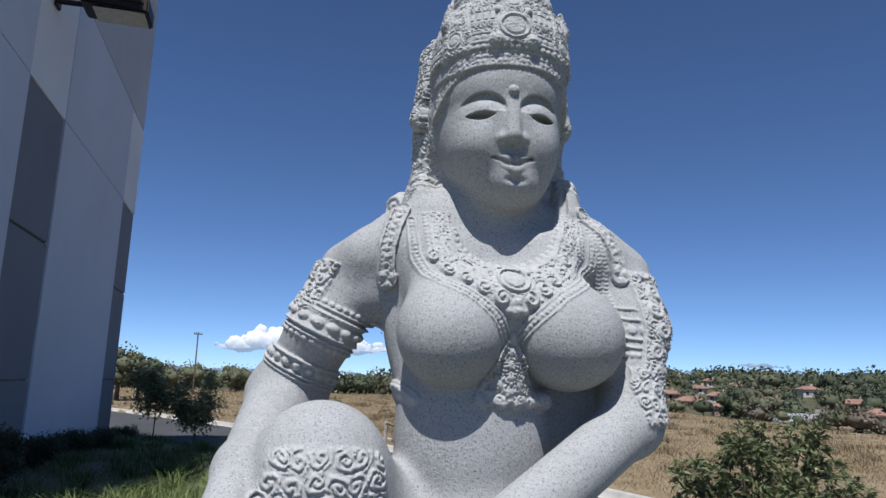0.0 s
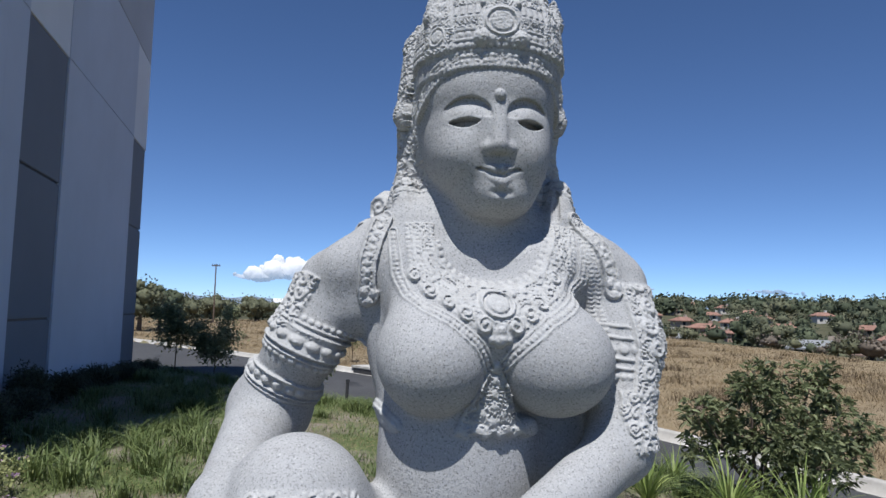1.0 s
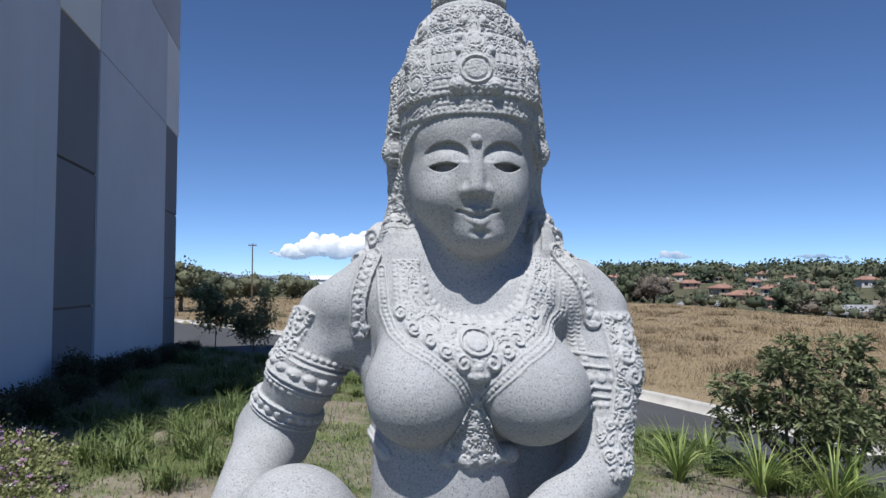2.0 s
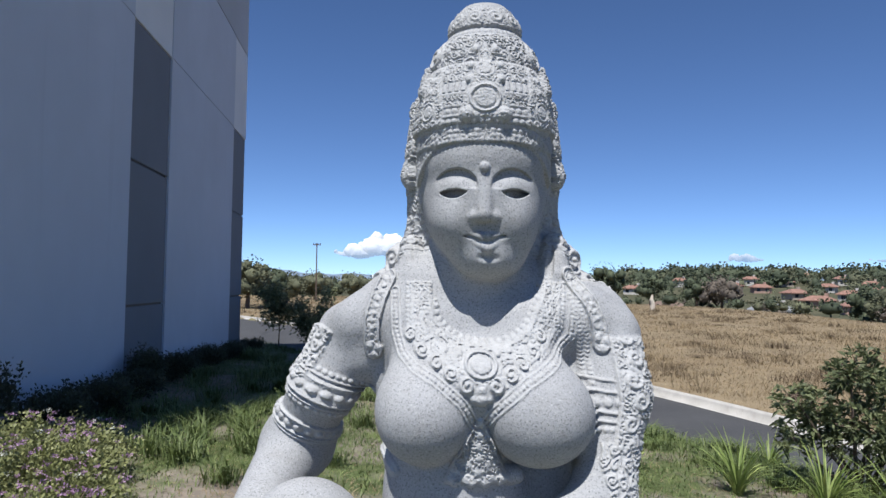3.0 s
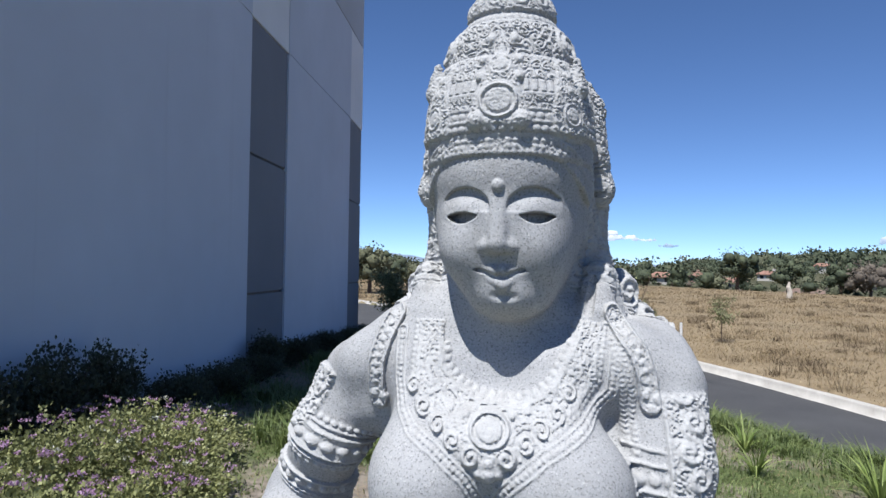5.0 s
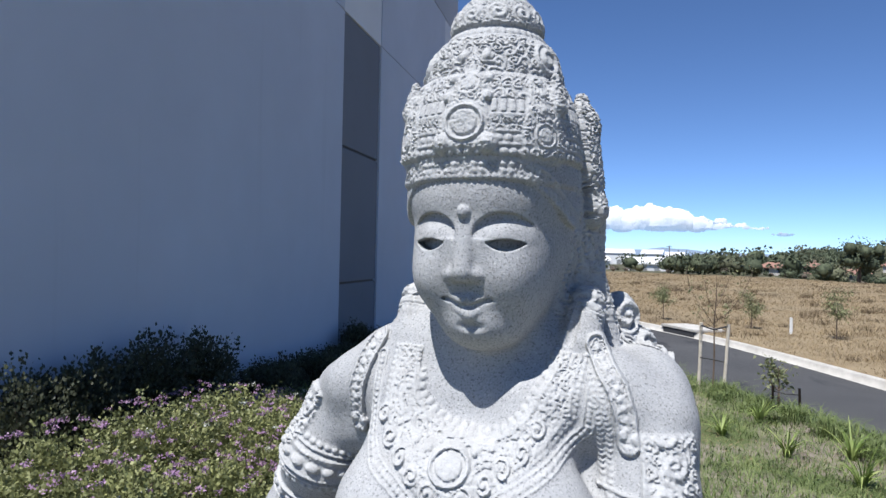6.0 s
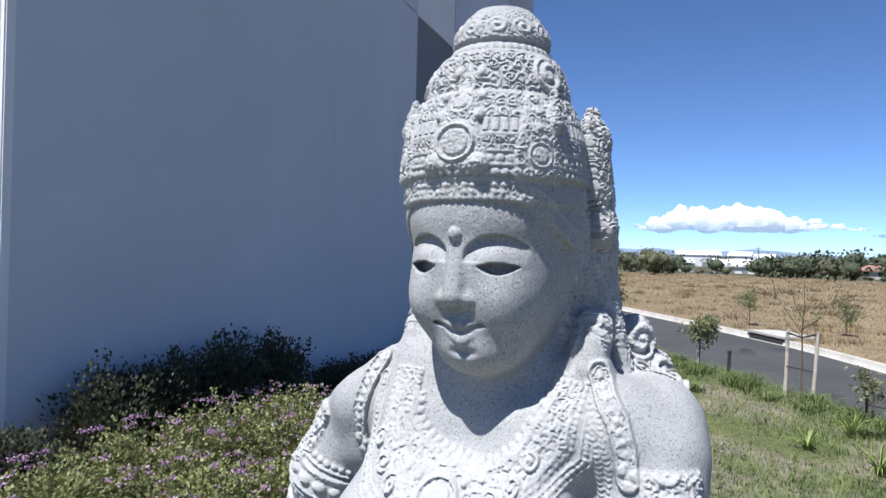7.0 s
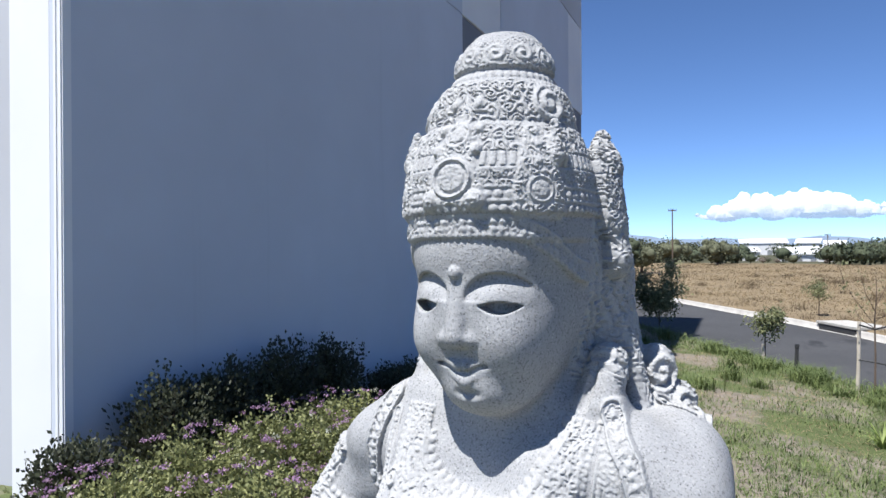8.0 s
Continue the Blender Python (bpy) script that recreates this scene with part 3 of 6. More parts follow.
def carve_crown(u, v, z):
    phi = np.arctan2(u, 0.004 + 0.10 * np.clip(z - 1.64, 0, 1) - v)
    s = phi * 0.125
    a = np.abs(s)
    h = np.zeros_like(u)
    up = lambda *o: np.maximum.reduce((h,) + o)
    hem = 1.556 - 0.055 * smooth01((v + 0.115) / 0.12) - 0.06 * smooth01(v / 0.1)
    w = z - hem
    # hem band: scalloped edge, flower squares, cord
    h = up(0.0036 * beads(w - 0.0035, s, 0.0085, 0.0044))
    k = (s / 0.036 - np.floor(s / 0.036) - 0.5) * 0.036
    flowers = dome(np.hypot(np.abs(k) - 0.005, np.abs(w - 0.0145) - 0.0045), 0.0048)
    h = up(0.0045 * flowers, 0.0025 * curl_field(s + 0.01, w, 0.012, 5) * ((w > 0.007) & (w < 0.022)))
    h = up(0.004 * ridge(w - 0.025, 0.003))
    # main band: rows of beads and cords, carved blocks above
    band = smooth01((z - 1.584) / 0.004) * smooth01((1.700 - z) / 0.006)
    h = up(0.0045 * beads(z - 1.590, s, 0.011, 0.0052), 0.003 * ridge(z - 1.599, 0.0026), 0.004 * beads(z - 1.607, s + 0.004, 0.013, 0.0055))
    h = up(0.003 * ridge(z - 1.616, 0.0026), 0.003 * ridge(z - 1.637, 0.003))
    h = up(band * 0.004 * curl_field(s, z, 0.0088, 2) * ((z > 1.618) & (z < 1.635)))
    k = np.abs(s / 0.012 - np.floor(s / 0.012) - 0.5)
    h = up(0.0035 * ((z > 1.641) & (z < 1.658)) * smooth01((k - 0.12) / 0.15), band * 0.0042 * curl_field(s, z, 0.0130, 3) * (z > 1.659))
    # front crest: medallion, knobs, leaf stack
    crest = smooth01((0.044 - 0.30 * np.clip(z - 1.600, 0, 1) - a) / 0.006) * smooth01((z - 1.592) / 0.006) * smooth01((1.735 - z) / 0.01)
    fr = 0.005 * crest
    rho = np.hypot(s, z - 1.627)
    fr = np.maximum.reduce((fr, 0.0085 * smooth01((0.0175 - rho) / 0.002), 0.0110 * ridge(rho - 0.0225, 0.0026)))
    fr = np.maximum(fr, crest * 0.0095 * (rho > 0.029) * curl_field(a, z, 0.0120, 4))
    for cs, cz, r, hh in ((0.0, 1.680, 0.011, 0.010), (0.0, 1.703, 0.008, 0.008)):
        q = np.hypot(s - cs, z - cz)
        fr = np.maximum.reduce((fr, hh * smooth01((r - q) / 0.002), hh * ridge(q - r - 0.004, 0.0025)))
    for cs, cz, r, hh in ((0.028, 1.601, 0.0135, 0.014), (0.012, 1.598, 0.009, 0.008), (0.026, 1.662, 0.008, 0.012), (0.027, 1.690, 0.008, 0.010), (0.020, 1.722, 0.009, 0.010)):
        fr = np.maximum(fr, hh * dome(np.hypot(a - cs, z - cz), r))
    h = np.maximum(h, fr)
    # side medallions
    rho = np.hypot(a - 0.104, z - 1.613)
    sd = smooth01((0.036 - 0.22 * np.clip(z - 1.613, 0, 1) - np.abs(a - 0.104)) / 0.006) * smooth01((z - 1.575) / 0.006) * smooth01((1.698 - z) / 0.008)
    si = np.maximum.reduce((0.004 * sd, 0.0065 * smooth01((0.0115 - rho) / 0.002), 0.0075 * ridge(rho - 0.0150, 0.0022), sd * 0.0080 * (rho > 0.019) * curl_field(a, z, 0.0105, 6)))
    for cs, cz, r, hh in ((0.104, 1.648, 0.008, 0.009), (0.104, 1.668, 0.007, 0.009), (0.104, 1.685, 0.006, 0.008)):
        si = np.maximum(si, hh * dome(np.hypot(a - cs, z - cz), r))
    h = np.maximum(h, si)
    # upper tier: large rosettes, scrolls between
    t2 = smooth01((z - 1.696) / 0.005) * smooth01((1.757 - z) / 0.005)
    k = np.abs(phi)
    s2 = k * 0.093
    ro = curl(s2, z, 1.12 * 0.093, 1.724, 0.028, 2.0, -1, 0.15)
    h = np.maximum(h, t2 * np.maximum(0.010 * ro, 0.0052 * curl_field(phi * 0.09, z, 0.0125, 8)))
    h = np.maximum(h, t2 * 0.009 * dome(np.hypot(s2 - 1.12 * 0.093, z - 1.724), 0.010))
    h = np.maximum(h, 0.004 * beads(z - 1.763, phi * 0.070, 0.0105, 0.0055))
    # top knob
    s3 = phi * 0.062
    k = (s3 / 0.034 - np.floor(s3 / 0.034) - 0.5) * 0.034
    kn = smooth01((z - 1.772) / 0.004) * smooth01((1.822 - z) / 0.006)
    h = np.maximum(h, kn * np.maximum(0.006 * curl(k, z, 0.0, 1.792, 0.016, 1.7, 1), 0.0035 * curl_field(s3, z, 0.0095, 9)))
    return h * 0.72


NECK_IN = [(0.359, 1.330), (0.360, 1.299), (0.364, 1.270), (0.382, 1.250), (0.404, 1.237), (0.434, 1.231), (0.460, 1.232), (0.485, 1.243), (0.506, 1.261), (0.521, 1.288), (0.538, 1.315), (0.545, 1.335)]
NECK_OUT = [(0.315, 1.330), (0.313, 1.268), (0.316, 1.238), (0.331, 1.217), (0.363, 1.187), (0.396, 1.161), (0.420, 1.141), (0.443, 1.158), (0.465, 1.173), (0.499, 1.195), (0.538, 1.219), (0.570, 1.253), (0.576, 1.292), (0.585, 1.330)]
CORD_L = [(0.293, 1.313), (0.293, 1.283), (0.294, 1.245), (0.303, 1.213), (0.321, 1.194), (0.350, 1.178), (0.368, 1.164), (0.392, 1.143), (0.402, 1.127), (0.412, 1.110)]
CORD_R = [(0.593, 1.290), (0.588, 1.240), (0.546, 1.206), (0.491, 1.176), (0.457, 1.146), (0.440, 1.127), (0.430, 1.110)]
STRAP_L = [(0.281, 1.340), (0.264, 1.303), (0.253, 1.264), (0.253, 1.227), (0.257, 1.207)]
STRAP_R = [(0.597, 1.346), (0.609, 1.318), (0.625, 1.293), (0.635, 1.260), (0.639, 1.227)]
TASSELS = ([(0.590, 1.310), (0.604, 1.240), (0.608, 1.180)], [(0.600, 1.310), (0.616, 1.235), (0.617, 1.165)])


def carve_chest(x, y, z):
    front = smooth01((1.225 - y) / 0.03)
    ins = inside_loop(x, z, NECK_IN + NECK_OUT[::-1])
    d_in, a_in = path_dist(x, z, NECK_IN)
    d_out, a_out = path_dist(x, z, NECK_OUT)
    edge = np.minimum(d_in, d_out)
    # broad collar: scrolls that follow it, between a row of beads and a fine border
    scroll = np.maximum(curl_field(a_in, d_in, 0.0145, 11), 0.8 * curl_field(a_in + 0.007, d_in, 0.0085, 12))
    h = np.where(ins, (0.002 + 0.0042 * scroll) * smooth01(edge / 0.005), 0)
    h = np.maximum(h, 0.0045 * beads(d_in, a_in, 0.0118, 0.0056))
    h = np.maximum(h, np.where(ins, 0.0068 * ridge(d_in - 0.0095, 0.0026), 0))
    h = np.maximum(h, np.where(ins, 0.0050 * ridge(d_out - 0.0075, 0.0022), 0))
    h = np.maximum(h, 0.0036 * beads(d_out, a_out, 0.0078, 0.0040))
    # oval medallion with curls round it
    q = np.abs(x - 0.422)
    rho = np.hypot((x - 0.423) / 1.25, z - 1.201)
    h = np.where(rho < 0.0240, 0.003, h)
    h = np.maximum.reduce((h, 0.0075 * smooth01((0.0145 - rho) / 0.002), 0.0095 * ridge(rho - 0.0190, 0.0026)))
    for cx, cz, r, way in ((0.022, 1.170, 0.0150, 1), (0.046, 1.188, 0.0130, -1), (0.066, 1.203, 0.0120, 1), (0.088, 1.220, 0.0125, -1), (0.105, 1.243, 0.0125, 1)):
        on = np.hypot(q - cx, z - cz) < r
        h = np.where(on & (rho > 0.024), np.maximum(0.002 + 0.0075 * curl(q, z, cx, cz, r, 1.7, way, 0.2), 0), h)
    for cx, cz, r, hh in ((0.0, 1.163, 0.0085, 0.010), (0.0, 1.149, 0.0105, 0.012), (0.030, 1.217, 0.0070, 0.009), (0.050, 1.221, 0.0060, 0.008), (0.012, 1.150, 0.0060, 0.008)):
        h = np.maximum(h, hh * dome(np.hypot(q - cx, z - cz), r))
    for c in (CORD_L, CORD_R):
        d, al = path_dist(x, z, c)
        h = np.maximum.reduce((h, 0.0042 * beads(d, al, 0.0072, 0.0040), 0.0034 * ridge(d - 0.0068, 0.0020)))
    # shoulder straps
    for c, seed in ((STRAP_L, 12), (STRAP_R, 13)):
        d, al = path_dist(x, z, c)
        on = smooth01((0.0150 - d) / 0.003)
        k = np.abs(al / 0.013 - np.floor(al / 0.013) - 0.5) * 0.013
        boss = dome(np.hypot(d, k), 0.0052)
        h = np.maximum(h, on * (0.0030 + 0.0048 * np.maximum(boss, 0.7 * curl_field(d + 0.01, al, 0.0085, seed))))
        h = np.maximum(h, 0.0085 * ridge(d - 0.0115, 0.0026))
        ex, ez = c[-1]
        for cx, cz, r in ((-0.007, 0.010, 0.009), (0.007, 0.006, 0.009), (0.0, -0.006, 0.009)):
            h = np.maximum(h, 0.010 * dome(np.hypot(x - ex - cx, z - ez - cz), r))
    for c in TASSELS:
        d, al = path_dist(x, z, c)
        h = np.maximum(h, 0.0045 * ridge(d, 0.0050) * (0.65 + 0.35 * np.cos(al * 900 + d * 500)))
    # hanging ornament below the breast line
    wide = 0.057 - 0.49 * np.clip(z - 1.013, 0, 1)
    tri = smooth01((wide - q) / 0.004) * smooth01((z - 1.010 - 0.004 * np.cos(q * 260)) / 0.004) * smooth01((1.122 - z) / 0.008)
    h = np.maximum(h, tri * (0.003 + 0.0055 * curl_field(q, z, 0.0120, 15)))
    h = np.maximum(h, tri * 0.007 * ridge(wide - q - 0.003, 0.0024))
    for cx, cz, r in ((0.0, 1.032, 0.009), (0.022, 1.022, 0.0085), (0.044, 1.020, 0.0085), (0.0, 1.054, 0.0075), (0.016, 1.045, 0.0070), (0.0, 1.074, 0.0070), (0.0, 1.092, 0.0070), (0.0, 1.108, 0.0065), (0.010, 1.016, 0.007)):
        h = np.maximum(h, 0.0085 * dome(np.hypot(q - cx, z - cz), r))
    d, al = path_dist(x, z, [(0.250, 1.060), (0.290, 1.020)])
    h = np.maximum(h, 0.006 * ridge(d, 0.012) + 0.003 * ridge(d, 0.004))
    return h * front


def carve_arms(x, y, z):
    h = np.zeros_like(x)
    # arm on the wall side: two banded armlets and a scrolled outer strip
    a0, way = (0.212, 1.272, 1.235), (-0.385, 0.168, -0.907)
    l = (x - a0[0]) * way[0] + (y - a0[1]) * way[1] + (z - a0[2]) * way[2]
    cx, cy, cz = a0[0] + l * way[0], a0[1] + l * way[1], a0[2] + l * way[2]
    left = (v_len(x - cx, y - cy, z - cz) < 0.108) & (x < 0.262) & (x + 0.35 * (z - 1.2) < 0.255) & (l > 0.0) & (l < 0.24)
    ang = np.arctan2(y - cy, x - cx)
    s = ang * 0.062
    arm = np.zeros_like(x)
    for c, w in ((0.100, 0.0165), (0.183, 0.0120)):
        e = np.abs(l - c)
        arm = np.maximum.reduce((arm, 0.003 * smooth01((w - e) / 0.003), 0.0085 * ridge(e - w, 0.0030), 0.0115 * beads(l - c, s, 0.0175, 0.0080)))
    for c in (0.112, 0.126, 0.088, 0.074):
        arm = np.maximum(arm, 0.0055 * ridge(l - c, 0.0024))
    arm = np.maximum.reduce((arm, 0.005 * beads(l - 0.134, s, 0.0095, 0.0046), 0.005 * beads(l - 0.066, s, 0.0095, 0.0046), 0.005 * ridge(l - 0.202, 0.0026)))
    outer = smooth01((0.050 - np.abs(np.abs(ang) - math.pi + 0.35) * 0.062) / 0.006) * ((l > 0.0) & (l < 0.100))
    arm = np.maximum(arm, outer * (0.003 + 0.0075 * curl_field(s, l, 0.018, 21)))
    h = np.where(left, arm, h)
    # arm on the road side: tall scrolled strip, level ridges, scrolls below
    cx = np.interp(z, (0.990, 1.134, 1.230), (0.624, 0.6645, 0.663))
    cy = np.interp(z, (0.990, 1.134, 1.230), (1.044, 1.121, 1.175))
    ang = np.arctan2(x - cx, cy - y)
    s = ang * 0.066
    right = (x > 0.585) & (z < 1.250) & (z > 0.965) & (np.abs(ang) < 1.9) & (v_len(x - cx, y - cy) < 0.10)
    on = smooth01((s + 0.010) / 0.004) * smooth01((0.062 - s) / 0.006) * smooth01((1.242 - z) / 0.008) * smooth01((z - 1.062) / 0.008)
    k = (z / 0.034 - np.floor(z / 0.034) - 0.5) * 0.034
    row = np.floor(z / 0.034) % 2
    big = curl(s - 0.020 - 0.010 * (row - 0.5), k, 0.0, 0.0, 0.0185, 1.6, 1, 0.3)
    arm = on * (0.003 + 0.0085 * np.maximum(big, 0.75 * curl_field(s, z, 0.0125, 23)))
    arm = np.maximum(arm, on * 0.0085 * ridge(s + 0.006, 0.0028))
    low = smooth01((1.080 - z) / 0.006) * smooth01((z - 0.985) / 0.01) * smooth01((s + 0.035 - 0.5 * np.clip(1.05 - z, 0, 1)) / 0.006) * smooth01((0.075 - s) / 0.01)
    arm = np.maximum(arm, low * (0.002 + 0.0070 * curl_field(s, z, 0.0185, 24)))
    side = smooth01((-0.008 - s) / 0.004)
    for c in (1.170, 1.152, 1.120, 1.106):
        arm = np.maximum(arm, side * 0.0055 * ridge(z - c + 0.1 * (x - 0.65), 0.0028))
    arm = np.maximum.reduce((arm, side * 0.006 * beads(z - 1.096, s, 0.0105, 0.0050), side * 0.006 * beads(z - 1.136, s, 0.0170, 0.0078)))
    h = np.where(right, np.maximum(h, 0.85 * arm), h)
    # knee
    kn = smooth01((0.965 - z - 1.5 * (x - 0.15) ** 2) / 0.01) * smooth01((1.02 - y) / 0.02) * smooth01((0.095 - np.abs(x - 0.15)) / 0.01) * smooth01((z - 0.86) / 0.01)
    return np.maximum(h, kn * (0.002 + 0.0055 * curl_field(x, z, 0.021, 27)))


def carve_hair(u, v, z):
    a = np.abs(u)
    h = np.zeros_like(u)
    side = smooth01((a - 0.118) / 0.012) * smooth01((1.47 - z) / 0.02) * smooth01((z - 1.32) / 0.01) * smooth01((v - 0.085) / 0.015)
    h = side * 0.006 * curl_field(v + a * 0.5, z, 0.017, 31)
    low = smooth01((a - 0.10) / 0.01) * smooth01((1.385 - z) / 0.015) * smooth01((v - 0.085) / 0.01) * smooth01((z - 1.305) / 0.01) * smooth01((0.155 - a) / 0.01)
    h = np.maximum(h, low * 0.005 * curl_field(a + 0.6 * v, z, 0.015, 35))
    b = np.where(u < 0, a + 0.004, a)
    s = 0.80 * b + 0.60 * v
    for cb, cv, cz, r in ((0.164, 0.160, 1.372, 0.031), (0.192, 0.168, 1.330, 0.024)):
        h = np.maximum(h, smooth01((b - 0.135) / 0.01) * smooth01((v - 0.100) / 0.015) * 0.012 * curl(s, z, 0.80 * cb + 0.60 * cv - 0.004, cz + 0.002, r, 1.7, -1, 0.3))
    back = smooth01((v - 0.01) / 0.02) * smooth01((a - 0.08) / 0.02) * smooth01((1.60 - z) / 0.02) * smooth01((z - 1.36) / 0.02)
    rope = 0.5 + 0.5 * np.sin((v * 0.8 + 0.25 * z) * 430 + 1.5 * np.sin(z * 90))
    return np.maximum(h, back * np.maximum(0.006 * curl_field(v, z, 0.016, 33), 0.004 * rope))


def carve(x, y, z):
    """How far the carved relief stands out."""
    h = np.zeros_like(x)
    u, v = head_space(x, y)
    k = (z > 1.50) & (np.hypot(u, v) > 0.02)
    if k.any():
        c = carve_crown(u[k], v[k], z[k])
        ok = (z[k] > 1.556 - 0.055 * smooth01((v[k] + 0.115) / 0.12) - 0.06 * smooth01(v[k] / 0.1)) & (np.hypot(u[k], v[k]) > 0.035)
        lean = 0.004 + 0.10 * np.clip(z[k] - 1.64, 0, 1)
        out = np.hypot(u[k], (v[k] - lean) / 1.06) - np.interp(z[k], CROWN_Z, CROWN_R, left=0.117)
        leaf = 0.0045 * curl_field(v[k], z[k], 0.0125, 41) * smooth01((z[k] - 1.57) / 0.01)
        h[k] = np.where(ok, np.where(out > 0.014, leaf, c), 0)
    k = (z > 1.31) & (z < 1.60) & (np.abs(u) > 0.085) & (v > -0.06)
    if k.any():
        h[k] = np.maximum(h[k], carve_hair(u[k], v[k], z[k]))
    k = (z > 0.96) & (z < 1.36) & (x > 0.24) & (x < 0.67) & ((z < 1.30) | (np.hypot(u, v + 0.02) > 0.088))
    if k.any():
        h[k] = np.maximum(h[k], carve_chest(x[k], y[k], z[k]))
    k = (z > 0.85) & (z < 1.25) & ((x < 0.27) | (x > 0.60))
    if k.any():
        h[k] = np.maximum(h[k], carve_arms(x[k], y[k], z[k]))
    # the chisel's unevenness and wear
    wear = np.sin(x * 611 + 2.1 * np.sin(y * 437)) * np.sin(y * 573 + 1.7 * np.sin(z * 389)) * np.sin(z * 647 + 2.3 * np.sin(x * 401))
    fine = np.sin(x * 1290 + 2.6 * np.sin(z * 811)) * np.sin(y * 1370 + 2.2 * np.sin(x * 757)) * np.sin(z * 1490 + 1.9 * np.sin(y * 863))
    return np.maximum(h * (0.95 + 0.22 * wear) + 0.0007 * fine * smooth01(h / 0.003), 0)


def surface_nets(vals, lo, h):
    """A quad mesh of the zero surface of a sampled solid."""
    inside = vals < 0
    n = vals.shape
    c = np.zeros(tuple(k - 1 for k in n), np.uint8)
    for i in (0, 1):
        for j in (0, 1):
            for k in (0, 1):
                c += inside[i:n[0] - 1 + i, j:n[1] - 1 + j, k:n[2] - 1 + k]
    cells = np.argwhere((c > 0) & (c < 8))
    del c
    index = np.full(tuple(k - 1 for k in n), -1, np.int32)
    index[tuple(cells.T)] = np.arange(len(cells), dtype=np.int32)
    acc = np.zeros((len(cells), 3), np.float32)
    cnt = np.zeros(len(cells), np.float32)
    corner = {}
    for o in ((0, 0, 0), (0, 0, 1), (0, 1, 0), (0, 1, 1), (1, 0, 0), (1, 0, 1), (1, 1, 0), (1, 1, 1)):
        corner[o] = vals[cells[:, 0] + o[0], cells[:, 1] + o[1], cells[:, 2] + o[2]]
    for a in corner:
        for ax in range(3):
            if a[ax] == 0:
                b = tuple(1 if i == ax else a[i] for i in range(3))
                va, vb = corner[a], corner[b]
                hit = (va < 0) != (vb < 0)
                t = np.where(hit, va / np.where(hit, va - vb, 1), 0)
                for i in range(3):
                    acc[:, i] += np.where(hit, a[i] + (t if i == ax else 0), 0)
                cnt += hit
    verts = np.array(lo, np.float32) + (cells + acc / cnt[:, None]) * h
    quads = []
    for ax in range(3):
        o1, o2 = [(1, 2), (2, 0), (0, 1)][ax]
        s0 = [slice(None)] * 3
        s1 = [slice(None)] * 3
        s0[ax], s1[ax] = slice(0, n[ax] - 1), slice(1, n[ax])
        diff = inside[tuple(s0)] != inside[tuple(s1)]
        e = np.argwhere(diff)
        e = e[(e[:, o1] > 0) & (e[:, o2] > 0) & (e[:, o1] < n[o1] - 1) & (e[:, o2] < n[o2] - 1)]
        flip = inside[tuple(e.T)]
        ids = []
        for d1, d2 in ((1, 1), (0, 1), (0, 0), (1, 0)):
            q = e.copy()
            q[:, o1] -= d1
            q[:, o2] -= d2
            ids.append(index[tuple(q.T)])
        q = np.stack(ids, -1)
        q[~flip] = q[~flip][:, ::-1]
        quads.append(q)
    quads = np.concatenate(quads)
    return verts, quads[(quads >= 0).all(1)]


def sample_solid(sdf, lo, hi, h):
    """Samples a solid on a grid of step h, closely near its surface only."""
    n = [int(round((b - a) / (8 * h))) * 8 + 1 for a, b in zip(lo, hi)]
    f32 = np.float32
    ax = [(lo[i] + h * np.arange(0, n[i], 8)).astype(f32) for i in range(3)]
    g = np.meshgrid(*ax, indexing="ij")
    coarse = sdf(*[q.ravel() for q in g], False).reshape(g[0].shape)
    near = [(np.arange(k) + 4) // 8 for k in n]
    vals = coarse[near[0]][:, near[1]][:, :, near[2]].astype(f32)
    vals = np.where(vals < 0, f32(-1), f32(1))
    pts = np.argwhere(np.abs(coarse) < 8 * h * 2.1) * 8
    for step, band, relief in ((2, 2 * h * 1.6 + 0.013, False), (1, None, True)):
        m = np.arange(-4, 4, 2) if step == 2 else np.arange(-1, 1)
        off = np.stack(np.meshgrid(m, m, m, indexing="ij"), -1).reshape(-1, 3)
        pts = (pts[:, None, :] + off[None]).reshape(-1, 3)
        pts = pts[((pts >= 0) & (pts < np.array(n))).all(1)]
        out = np.empty(len(pts), f32)
        for s in range(0, len(pts), 400000):
            q = pts[s:s + 400000]
            out[s:s + 400000] = sdf(*[(lo[i] + h * q[:, i]).astype(f32) for i in range(3)], relief)
        if step == 2:
            far = np.abs(out) >= band
            # fill what lies clear of the surface with its sign
            fq, sg = pts[far], np.sign(out[far])
            for d in off2:
                r = np.minimum(np.maximum(fq + d, 0), np.array(n) - 1)
                vals[tuple(r.T)] = sg
            pts = pts[~far]
        else:
            vals[tuple(pts.T)] = out
    return vals


off2 = [(i, j, k) for i in (-1, 0) for j in (-1, 0) for k in (-1, 0)]


